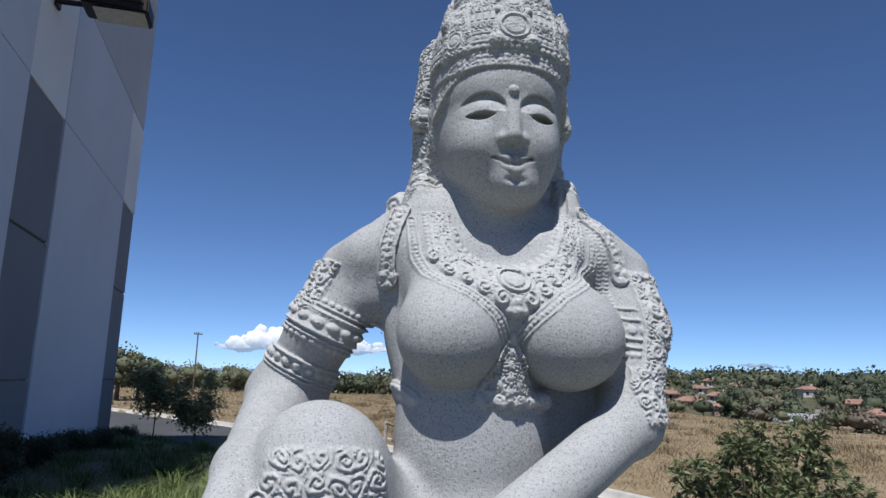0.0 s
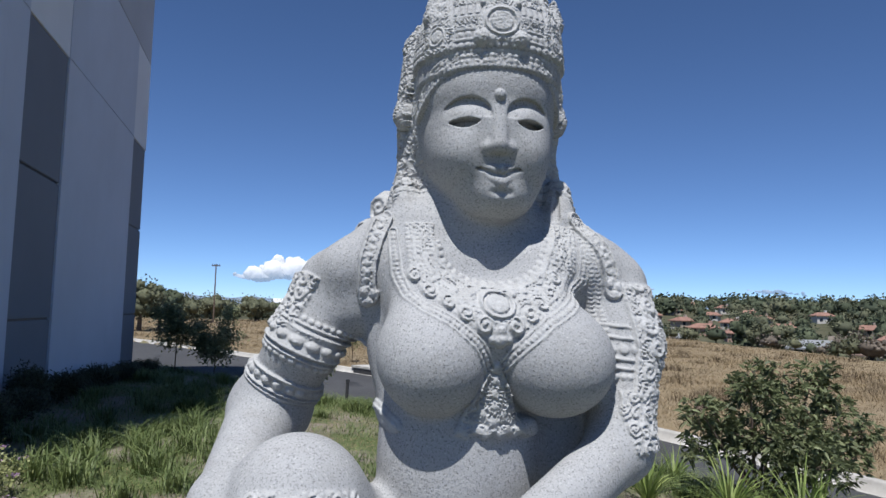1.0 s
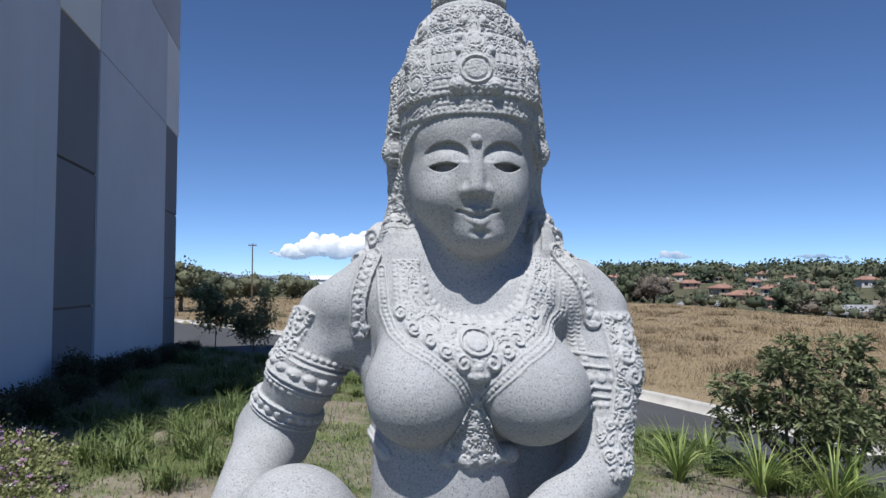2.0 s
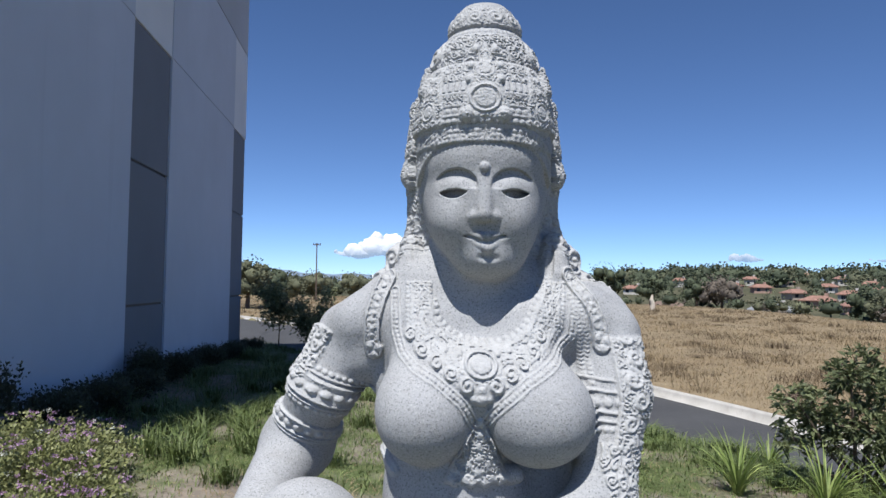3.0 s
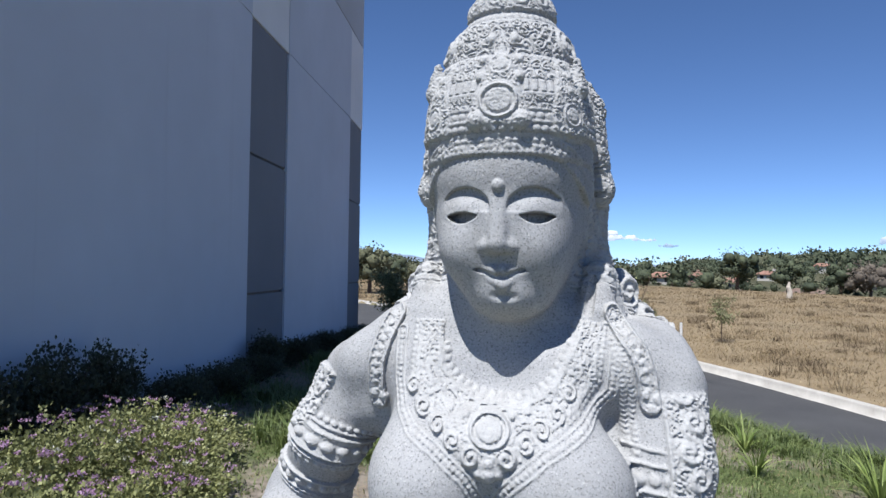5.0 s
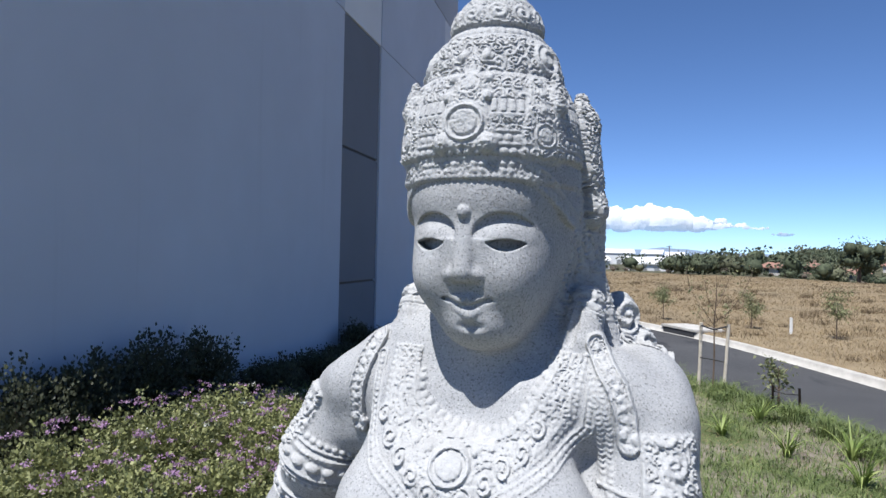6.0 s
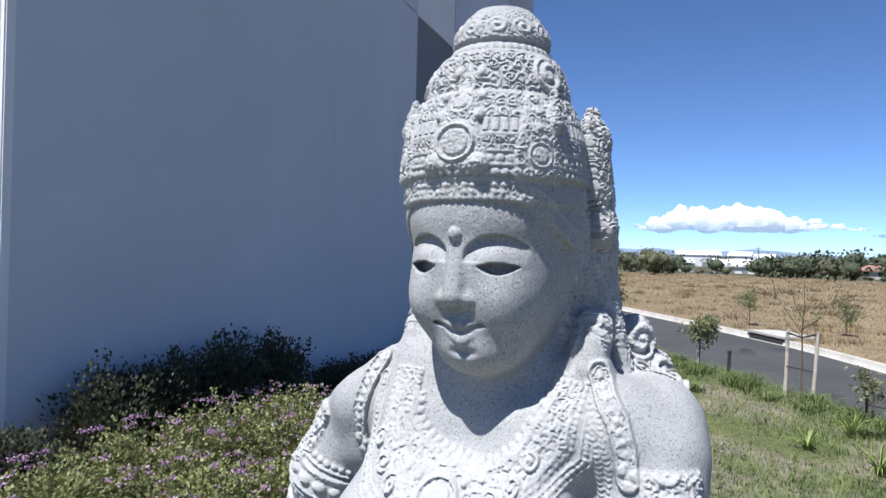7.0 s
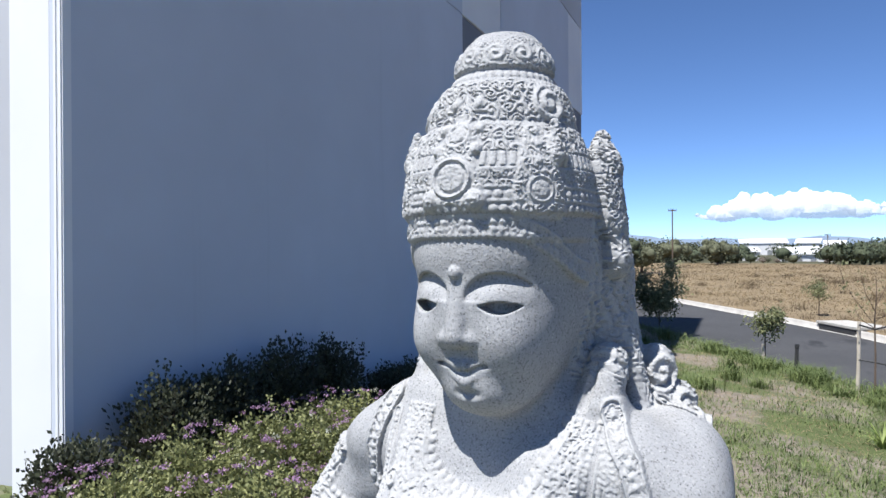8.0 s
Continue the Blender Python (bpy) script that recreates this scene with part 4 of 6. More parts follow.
def make_statue():
    v, q = [], []
    grids = (((0.20, 0.96, 1.300), (0.76, 1.30, 1.860), 0.0017), ((0.18, 1.295, 1.300), (0.78, 1.50, 1.860), 0.003),
             ((-0.08, 0.78, 0.800), (0.84, 1.36, 1.306), 0.0023), ((-0.08, 1.35, 0.800), (0.90, 1.50, 1.306), 0.006),
             ((-0.10, 0.70, -0.52), (1.00, 1.56, 0.840), 0.014))
    for lo, hi, h in grids:
        vv, qq = surface_nets(sample_solid(statue_sdf, lo, hi, h), lo, h)
        q.append(qq + sum(len(e) for e in v))
        v.append(vv)
    v, q = np.concatenate(v), np.concatenate(q)
    me = quick_mesh("statue", v, q, GRANITE, True)
    # relief height, which brightens the ridges in the stone's colour
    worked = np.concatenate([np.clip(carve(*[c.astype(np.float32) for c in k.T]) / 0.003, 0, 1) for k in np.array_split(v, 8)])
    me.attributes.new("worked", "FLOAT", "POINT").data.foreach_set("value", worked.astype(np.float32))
    return tagged(new("statue", me), "carved pale grey granite seated garden statue with tall ornate crown", "statue")


make_statue()
# ---- plants ----
def leaf_quads(rng, at, length, width, up=0.3, droop=0.0, heading=None):
    """Pointed leaves at the given places: vertex array and quads."""
    n = len(at)
    d = rng.normal(size=(n, 3)) if heading is None else heading + 0.55 * rng.normal(size=(n, 3))
    d[:, 2] = d[:, 2] * 0.6 + up
    d /= np.linalg.norm(d, axis=1, keepdims=True)
    s = np.cross(d, rng.normal(size=(n, 3)))
    s /= np.linalg.norm(s, axis=1, keepdims=True) + 1e-9
    L = (length * rng.uniform(0.6, 1.25, n))[:, None]
    W = (width * rng.uniform(0.7, 1.2, n))[:, None]
    tip = at + d * L
    tip[:, 2] -= droop * L[:, 0]
    mid = at + d * L * 0.45 + np.cross(s, d) * L * 0.06
    v = np.stack([at, mid + s * W, tip, mid - s * W], 1).reshape(-1, 3)
    q = np.arange(4 * n).reshape(n, 4)
    return v, q


def blades(rng, at, height, width, lean=0.35, bend=0.5):
    """Grass blades of two bent pieces each."""
    n = len(at)
    ang = rng.uniform(0, 2 * math.pi, n)
    out = np.stack([np.cos(ang), np.sin(ang), np.zeros(n)], -1)
    side = np.stack([-np.sin(ang), np.cos(ang), np.zeros(n)], -1)
    H = (height * rng.uniform(0.5, 1.3, n))[:, None]
    k = (lean * rng.uniform(0.2, 1.6, n))[:, None]
    w = (width * rng.uniform(0.6, 1.3, n))[:, None]
    up = np.array([0, 0, 1.0])
    m = at + up * H * 0.6 + out * H * k * 0.4
    t = at + up * H * (1 - 0.25 * bend) + out * H * k * (1 + bend * 0.5)
    v = np.stack([at - side * w, at + side * w, m + side * w * 0.8, m - side * w * 0.8, t + side * w * 0.12, t - side * w * 0.12], 1).reshape(-1, 3)
    i = np.arange(n)[:, None] * 6
    q = np.concatenate([i + np.array([0, 1, 2, 3]), i + np.array([3, 2, 4, 5])])
    return v, q


def stalks(rng, at, height, width, lean):
    """Thin grass stalks of one leaning piece each."""
    n = len(at)
    ang = rng.uniform(0, 2 * math.pi, n)
    out = np.stack([np.cos(ang), np.sin(ang), np.zeros(n)], -1)
    side = np.stack([-np.sin(ang), np.cos(ang), np.zeros(n)], -1)
    H = (height * rng.uniform(0.5, 1.3, n))[:, None]
    k = (lean * rng.uniform(0.2, 1.6, n))[:, None]
    w = (width * rng.uniform(0.6, 1.3, n))[:, None]
    t = at + np.array([0, 0, 1.0]) * H + out * H * k
    v = np.stack([at - side * w, at + side * w, t + side * w * 0.3, t - side * w * 0.3], 1).reshape(-1, 3)
    return v, np.arange(4 * n).reshape(n, 4)


def merge(*vq):
    v, q, k = [], [], 0
    for a, b in vq:
        v.append(a)
        q.append(b + k)
        k += len(a)
    return np.concatenate(v), np.concatenate(q)


def clumped(rng, centre, radii, clumps, per, spread, hollow=0.35):
    """Places gathered in clumps over an uneven crown."""
    c = rng.normal(size=(clumps, 3))
    c /= np.linalg.norm(c, axis=1, keepdims=True)
    c *= rng.uniform(hollow, 1.0, (clumps, 1)) ** 0.6
    c *= 0.74 + 0.40 * rng.uniform(size=(clumps, 1)) ** 1.5
    c = c * np.array(radii) + np.array(centre)
    p = np.repeat(c, per, 0) + np.clip(rng.normal(size=(clumps * per, 3)), -1.7, 1.7) * spread * rng.uniform(0.5, 1.4, (clumps * per, 1))
    return p, c


def child_mesh(name, me, parent, label=""):
    ob = new(name, me)
    ob.parent = parent
    if label:
        ob["label"] = label
    return ob


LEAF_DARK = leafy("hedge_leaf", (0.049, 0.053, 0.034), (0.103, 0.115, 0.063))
LEAF_SHRUB = leafy("shrub_leaf", (0.085, 0.105, 0.048), (0.250, 0.275, 0.135))
LEAF_LANTANA = leafy("lantana_leaf", (0.130, 0.145, 0.054), (0.335, 0.345, 0.145))
LEAF_YOUNG = leafy("young_leaf", (0.150, 0.170, 0.085), (0.360, 0.370, 0.190), 0.55, 0.4)
LEAF_STRAP = leafy("strap_leaf", (0.131, 0.197, 0.041), (0.344, 0.394, 0.131))
GRASS = leafy("green_grass", (0.090, 0.131, 0.037), (0.246, 0.287, 0.107))
STRAW = leafy("dry_grass", (0.270, 0.205, 0.120), (0.430, 0.340, 0.210), 0.8, 0.4)
STRAW_DARK = leafy("dry_weeds", (0.160, 0.120, 0.075), (0.270, 0.210, 0.135), 0.9, 0.35)
PETAL = leafy("purple_petal", (0.340, 0.190, 0.330), (0.560, 0.380, 0.520), 0.6, 0.3)
PETAL_WHITE = leafy("white_petal", (0.510, 0.510, 0.425), (0.680, 0.680, 0.612), 0.6, 0.3)
TREE_FAR = leafy("far_tree_leaf", (0.046, 0.060, 0.036), (0.115, 0.135, 0.075), 0.8, 0.15)
TREE_OLIVE = leafy("far_olive_leaf", (0.085, 0.092, 0.056), (0.165, 0.170, 0.098), 0.8, 0.15)
TREE_BROWN = leafy("far_bare_twigs", (0.110, 0.092, 0.074), (0.190, 0.158, 0.125), 0.9, 0.05)
BARK = rough_paint("bark", (0.111, 0.081, 0.060), 0.9, 0, 0.35, 12.0)
STAKE = rough_paint("pale_stake_wood", (0.476, 0.425, 0.357), 0.85, 0, 0.18, 9.0)
BLACK = rough_paint("black_rubber", (0.03, 0.03, 0.032), 0.7)


def make_shrub(name, label, x, y, wide, tall, leaf, clumps, per, leaf_l, leaf_w, seed, deep=None, group="", up=0.35, hollow=0.1, tight=1.4):
    """A shrub of stems and clumped leaves."""
    rng = np.random.RandomState(seed)
    z = float(ground_z(x, y))
    root = tagged(new(name), label, "shrub", group)
    root.location = (x, y, z)
    deep = deep or wide
    p, c = clumped(rng, (0, 0, tall * 0.50), (wide / 2, deep / 2, tall * 0.46), clumps, per, leaf_l * tight, hollow)
    p = p[p[:, 2] > 0.02]
    head = p - np.array([0, 0, tall * 0.2])
    head /= np.linalg.norm(head, axis=1, keepdims=True) + 1e-6
    v, q = leaf_quads(rng, p, leaf_l, leaf_w, up, 0.1, head)
    child_mesh("foliage", quick_mesh("foliage", v, q, leaf), root)
    for e in c[:: max(1, len(c) // 14)]:
        bm = bmesh.new()
        b = Vector((rng.uniform(-0.08, 0.08) * wide, rng.uniform(-0.08, 0.08) * deep, -0.03))
        e = Vector(e)
        tube(bm, [b, b.lerp(e, 0.5) + Vector((0, 0, 0.05 * tall)), e], [0.014 * tall, 0.010 * tall, 0.004], 5)
        part("stem", bm, BARK, root)
    return root


def make_lantana(x, y, wide, tall, seed):
    root = make_shrub("lantana_bush", "low green lantana bush dotted with small purple flower heads", x, y, wide, tall, LEAF_LANTANA, 330, 22, 0.033, 0.0115, seed, group="flowering bushes by the wall", up=0.5)
    rng = np.random.RandomState(seed + 500)
    n = 34
    a, r = rng.uniform(0, 6.28, n), np.sqrt(rng.uniform(0, 1, n))
    c = np.stack([np.cos(a) * r * wide / 2, np.sin(a) * r * wide / 2, tall * (0.52 + 0.46 * np.sqrt(1 - 0.8 * r * r)) + rng.uniform(-0.02, 0.04, n)], -1)
    for nm, sel, mat in (("bloom", rng.uniform(size=n) < 0.93, PETAL), ("pale_bloom", None, PETAL_WHITE)):
        if sel is None:
            cc = c[~last]
        else:
            last = sel
            cc = c[sel]
        if not len(cc):
            continue
        p = np.repeat(cc, 16, 0) + rng.normal(size=(len(cc) * 16, 3)) * np.array([0.014, 0.014, 0.007])
        v, q = leaf_quads(rng, p, 0.016, 0.007, 0.8)
        tagged(child_mesh(nm, quick_mesh(nm, v, q, mat), root), kind="stuff")
    return root


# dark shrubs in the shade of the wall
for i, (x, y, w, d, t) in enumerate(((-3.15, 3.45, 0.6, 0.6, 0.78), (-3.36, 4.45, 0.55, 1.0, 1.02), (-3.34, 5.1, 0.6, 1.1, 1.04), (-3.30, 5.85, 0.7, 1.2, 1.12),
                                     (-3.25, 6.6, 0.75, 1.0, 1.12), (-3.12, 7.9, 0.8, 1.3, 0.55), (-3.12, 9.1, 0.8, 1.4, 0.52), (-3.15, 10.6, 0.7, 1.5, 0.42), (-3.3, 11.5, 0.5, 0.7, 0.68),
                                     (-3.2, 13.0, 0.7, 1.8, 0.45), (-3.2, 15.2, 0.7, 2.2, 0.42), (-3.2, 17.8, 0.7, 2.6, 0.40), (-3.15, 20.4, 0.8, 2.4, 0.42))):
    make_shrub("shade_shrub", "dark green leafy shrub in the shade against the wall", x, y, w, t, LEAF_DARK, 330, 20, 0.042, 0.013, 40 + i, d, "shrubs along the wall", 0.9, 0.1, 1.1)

# flowering bushes in the sun before them
for i, (x, y, w, t) in enumerate(((-2.60, 3.2, 1.0, 0.72), (-2.62, 4.0, 1.1, 0.74), (-2.50, 4.8, 1.2, 0.74), (-2.50, 5.7, 1.2, 0.70), (-2.05, 3.7, 1.1, 0.62), (-2.0, 5.3, 1.1, 0.60), (-1.75, 4.3, 1.0, 0.46), (-1.85, 4.9, 1.0, 0.44),
                                  (-2.25, 6.3, 1.0, 0.46), (-1.80, 3.4, 1.0, 0.50), (-1.35, 3.7, 0.9, 0.36), (-2.6, 7.1, 0.8, 0.36))):
    make_lantana(x, y, w, t, 80 + i)

# the open shrub on the bank
def make_bank_shrub(x, y, lobes, seed):
    """An open shrub: stems that fork into ragged lobes of whorled leaves."""
    rng = np.random.RandomState(seed)
    root = tagged(new("bank_shrub"), "broad open green shrub with whorled leaves on the bank", "shrub")
    root.location = (x, y, float(ground_z(x, y)))
    tips, way = [], []
    for cx, cy, cz, r in lobes:
        c = np.array([cx, cy, cz])
        n = int(105 * r * r / 0.16)
        d = rng.normal(size=(n, 3))
        d /= np.linalg.norm(d, axis=1, keepdims=True)
        tips.append(c + d * r * rng.uniform(0.25, 1.15, (n, 1)) * np.array([1.1, 1.0, 0.85]))
        way.append(d + np.array([0, 0, 0.5]))
        bm = bmesh.new()
        base = Vector((rng.uniform(-0.10, 0.10), rng.uniform(-0.10, 0.10), -0.04))
        mid = base.lerp(Vector(c), 0.5) + Vector((0, 0, -0.08))
        tube(bm, [base, mid, Vector(c)], [0.026, 0.018, 0.010], 6)
        for e in tips[-1][:: max(1, n // 9)]:
            tube(bm, [Vector(c), Vector(c).lerp(Vector(e), 0.6) + Vector((0, 0, -0.03)), Vector(e)], [0.008, 0.006, 0.003], 5)
        part("stem", bm, BARK, root)
    tips, way = np.concatenate(tips), np.concatenate(way)
    keep = tips[:, 2] > 0.08
    tips, way = tips[keep], way[keep]
    per = 11
    p = np.repeat(tips, per, 0) + rng.normal(size=(len(tips) * per, 3)) * 0.018
    v, q = leaf_quads(rng, p, 0.105, 0.017, 0.05, 0.25, np.repeat(way, per, 0) * 0.55)
    child_mesh("foliage", quick_mesh("foliage", v, q, LEAF_SHRUB), root)


make_bank_shrub(5.35, 6.75, ((0.0, 0.0, 0.72, 0.50), (-0.45, 0.1, 0.82, 0.34), (0.10, 0.1, 1.22, 0.32), (0.62, 0.0, 1.32, 0.26), (0.55, -0.1, 0.85, 0.34), (0.95, 0.1, 0.50, 0.38),
                             (-0.25, -0.1, 1.28, 0.20), (-0.80, 0.0, 1.05, 0.16), (-0.75, 0.1, 0.60, 0.18), (0.25, -0.3, 0.45, 0.36), (0.85, 0.0, 1.05, 0.20), (1.25, 0.0, 0.75, 0.20)), 7)


def make_strap_plant(x, y, tall, n, seed):
    rng = np.random.RandomState(seed)
    root = tagged(new("strap_leaf_plant"), "clump of arching bright green strap-shaped leaves", "plant", "strap-leaved clumps")
    root.location = (x, y, float(ground_z(x, y)))
    segs = 5
    V, Q, k = [], [], 0
    for i in range(n):
        a = rng.uniform(0, 6.28)
        o = Vector((math.cos(a), math.sin(a), 0))
        s = Vector((-math.sin(a), math.cos(a), 0))
        L, lean, w = tall * rng.uniform(0.7, 1.3), rng.uniform(0.25, 1.15), rng.uniform(0.006, 0.012)
        b = o * rng.uniform(0, 0.05)
        for j in range(segs + 1):
            u = j / segs
            th = lean * (0.3 + 0.9 * u)
            c = b + o * (L * u * math.sin(th)) + Vector((0, 0, L * u * math.cos(th)))
            ww = w * (1 - u ** 2.5) + 0.001
            V += [tuple(c - s * ww), tuple(c + s * ww)]
            if j:
                Q.append((k - 2, k - 1, k + 1, k))
            k += 2
    child_mesh("foliage", quick_mesh("foliage", V, Q, LEAF_STRAP, True), root)
    return root


for i, (x, y, t, n) in enumerate(((3.95, 6.75, 0.62, 70), (4.55, 6.25, 0.60, 75), (4.95, 5.75, 0.62, 70), (3.2, 7.7, 0.40, 40), (2.75, 8.6, 0.36, 36), (3.5, 8.9, 0.4, 40), (5.45, 6.1, 0.5, 50), (4.9, 7.8, 0.45, 45), (2.9, 10.6, 0.35, 34), (2.2, 9.4, 0.3, 30))):
    make_strap_plant(x, y, t, n, 130 + i)


def make_young_tree(x, y, tall, seed, leafy_share=1.0, label="", spread=0.45, trunk=0.022):
    """Thin trunk, a few limbs, scattered leaf clumps."""
    rng = np.random.RandomState(seed)
    root = tagged(new("young_tree"), label or "slender young tree with sparse green leaves", "tree", "young planted trees")
    root.location = (x, y, float(ground_z(x, y)) - 0.02)
    bm = bmesh.new()
    top = Vector((rng.uniform(-0.05, 0.05), rng.uniform(-0.05, 0.05), tall * 0.72))
    tube(bm, [(0, 0, 0), (0.01, 0.01, tall * 0.35), top], [trunk, trunk * 0.75, trunk * 0.35], 7)
    tips = []
    for i in range(9):
        u = rng.uniform(0.42, 0.95)
        b = top * u
        a = rng.uniform(0, 6.28)
        e = b + Vector((math.cos(a), math.sin(a), rng.uniform(0.5, 1.1))) * spread * tall * rng.uniform(0.25, 0.5)
        m = b.lerp(e, 0.5) + Vector((0, 0, -0.03 * tall))
        tube(bm, [b, m, e], [trunk * 0.4, trunk * 0.28, trunk * 0.1], 5)
        tips += [m, e, b.lerp(e, 0.75)]
        for _ in range(2):
            e2 = e + Vector((rng.uniform(-1, 1), rng.uniform(-1, 1), rng.uniform(0.2, 1))) * 0.09 * tall
            tube(bm, [m.lerp(e, 0.7), e2], [trunk * 0.15, trunk * 0.06], 4)
            tips.append(e2)
    part("trunk", bm, BARK, root)
    tips = np.array([tuple(t) for t in tips])
    big = 1.35 if tall > 2 else 1.0
    n = int(len(tips) * 34 * leafy_share * big ** 1.5)
    if n:
        p = tips[rng.randint(0, len(tips), n)] + rng.normal(size=(n, 3)) * 0.055 * tall
        v, q = leaf_quads(rng, p, 0.085 * big, 0.022 * big, 0.1, 0.3)
        child_mesh("crown", quick_mesh("crown", v, q, LEAF_YOUNG), root)
    return root


make_young_tree(-2.72, 23.0, 2.3, 201, 1.3)
make_young_tree(-1.50, 22.0, 2.4, 202, 1.3)
make_young_tree(1.20, 16.3, 1.25, 204, 0.7)
make_young_tree(3.45, 11.9, 0.9, 206, 0.15, "thin nearly leafless sapling on the bank")
for i, (x, y, t) in enumerate(((3.4, 29.4, 1.6), (8.2, 24.5, 1.7), (6.2, 27.0, 1.5))):
    make_young_tree(x, y, t, 210 + i, 0.5)

# ---- grass ----
def make_tuft(x, y, tall, n, seed):
    rng = np.random.RandomState(seed)
    root = tagged(new("grass_tuft"), "tuft of long arching green grass on the lawn", "grass", "long grass tufts")
    root.location = (x, y, float(ground_z(x, y)) - 0.01)
    at = np.concatenate([rng.normal(size=(n, 2)) * 0.09, np.zeros((n, 1))], 1)
    v, q = blades(rng, at, np.full(n, tall), 0.006, 0.75, 0.8)
    child_mesh("foliage", quick_mesh("foliage", v, q, GRASS), root)


tuft_rng = random.Random(77)
SHADE_TUFTS = tuple((tuft_rng.uniform(-3.0, -0.8), 8.2 + 11.5 * tuft_rng.random(), tuft_rng.uniform(0.22, 0.38)) for _ in range(46))
BANK_TUFTS = tuple((float(smooth_line(NEAR_EDGE, y)) - tuft_rng.uniform(0.15, 1.1), y, tuft_rng.uniform(0.16, 0.30)) for y in (6.3 + 0.26 * k for k in range(44)))
for i, (x, y, t) in enumerate(((-1.55, 7.6, 0.34), (-1.1, 7.9, 0.36), (-0.75, 8.4, 0.34), (-0.45, 8.9, 0.36), (-0.2, 9.6, 0.34), (-0.9, 7.2, 0.30), (-0.35, 7.9, 0.30), (-1.5, 6.9, 0.30), (0.15, 9.0, 0.26), (-0.1, 10.6, 0.30),
                               (-2.0, 8.0, 0.34), (-1.3, 8.7, 0.30), (-0.6, 6.6, 0.24), (0.2, 11.6, 0.28), (0.6, 13.0, 0.28), (0.5, 14.6, 0.3), (1.0, 12.6, 0.2), (-1.9, 7.2, 0.3), (-0.15, 6.9, 0.22), (-1.0, 6.2, 0.24)) + SHADE_TUFTS + BANK_TUFTS):
    make_tuft(x, y, t, 150, 600 + i)


def lawn_cover(x, y):
    """How green the lawn is at a place."""
    return smooth01(0.5 + 0.9 * value_noise(x * 1.1 + 3, y * 1.1, 17) + 0.4 * value_noise(x * 3.1, y * 3.1, 19))


def make_lawn():
    rng = np.random.RandomState(5)
    n = 290000
    x, y = rng.uniform(-3.6, 7.4, n), rng.uniform(-4, 26, n)
    xe = smooth_line(NEAR_EDGE, y)
    d = np.hypot(x - 0.3, y)
    near_edge = smooth01(1 - (xe - x) / 1.3)
    keep = (x < xe - 0.02) & (x > -3.6) & (rng.uniform(size=n) < np.clip(lawn_cover(x, y) + 0.75 * near_edge + 0.2 * smooth01((x - 1.5) / 1.5), 0.10, 1) * np.clip(9 / d, 0.25, 1))
    x, y, e = x[keep], y[keep], near_edge[keep]
    tall = 0.055 + 0.11 * e * rng.uniform(0.3, 1.2, len(x)) + 0.05 * lawn_cover(x * 1.7, y * 1.7)
    v, q = blades(rng, np.stack([x, y, ground_z(x, y) - 0.01], -1), tall, 0.0045 + 0.002 * e, 0.95, 0.8)
    ob = new("lawn_grass", quick_mesh("lawn_grass", v, q, GRASS))
    return tagged(ob, "patchy short green grass with longer tufts at the road edge", "grass", kind="stuff")


make_lawn()


def make_dry_litter():
    rng = np.random.RandomState(15)
    n = 60000
    x, y = rng.uniform(-3.4, 6.5, n), rng.uniform(-4, 18, n)
    keep = (x < smooth_line(NEAR_EDGE, y) - 0.1) & (rng.uniform(size=n) < 1.1 - lawn_cover(x, y))
    x, y = x[keep], y[keep]
    v, q = blades(rng, np.stack([x, y, ground_z(x, y) - 0.005], -1), np.full(len(x), 0.04), 0.003, 2.2, 0.9)
    return tagged(new("dry_litter", quick_mesh("dry_litter", v, q, STRAW)), "scattered dry straw and dead blades on bare soil", "grass", kind="stuff")


make_dry_litter()


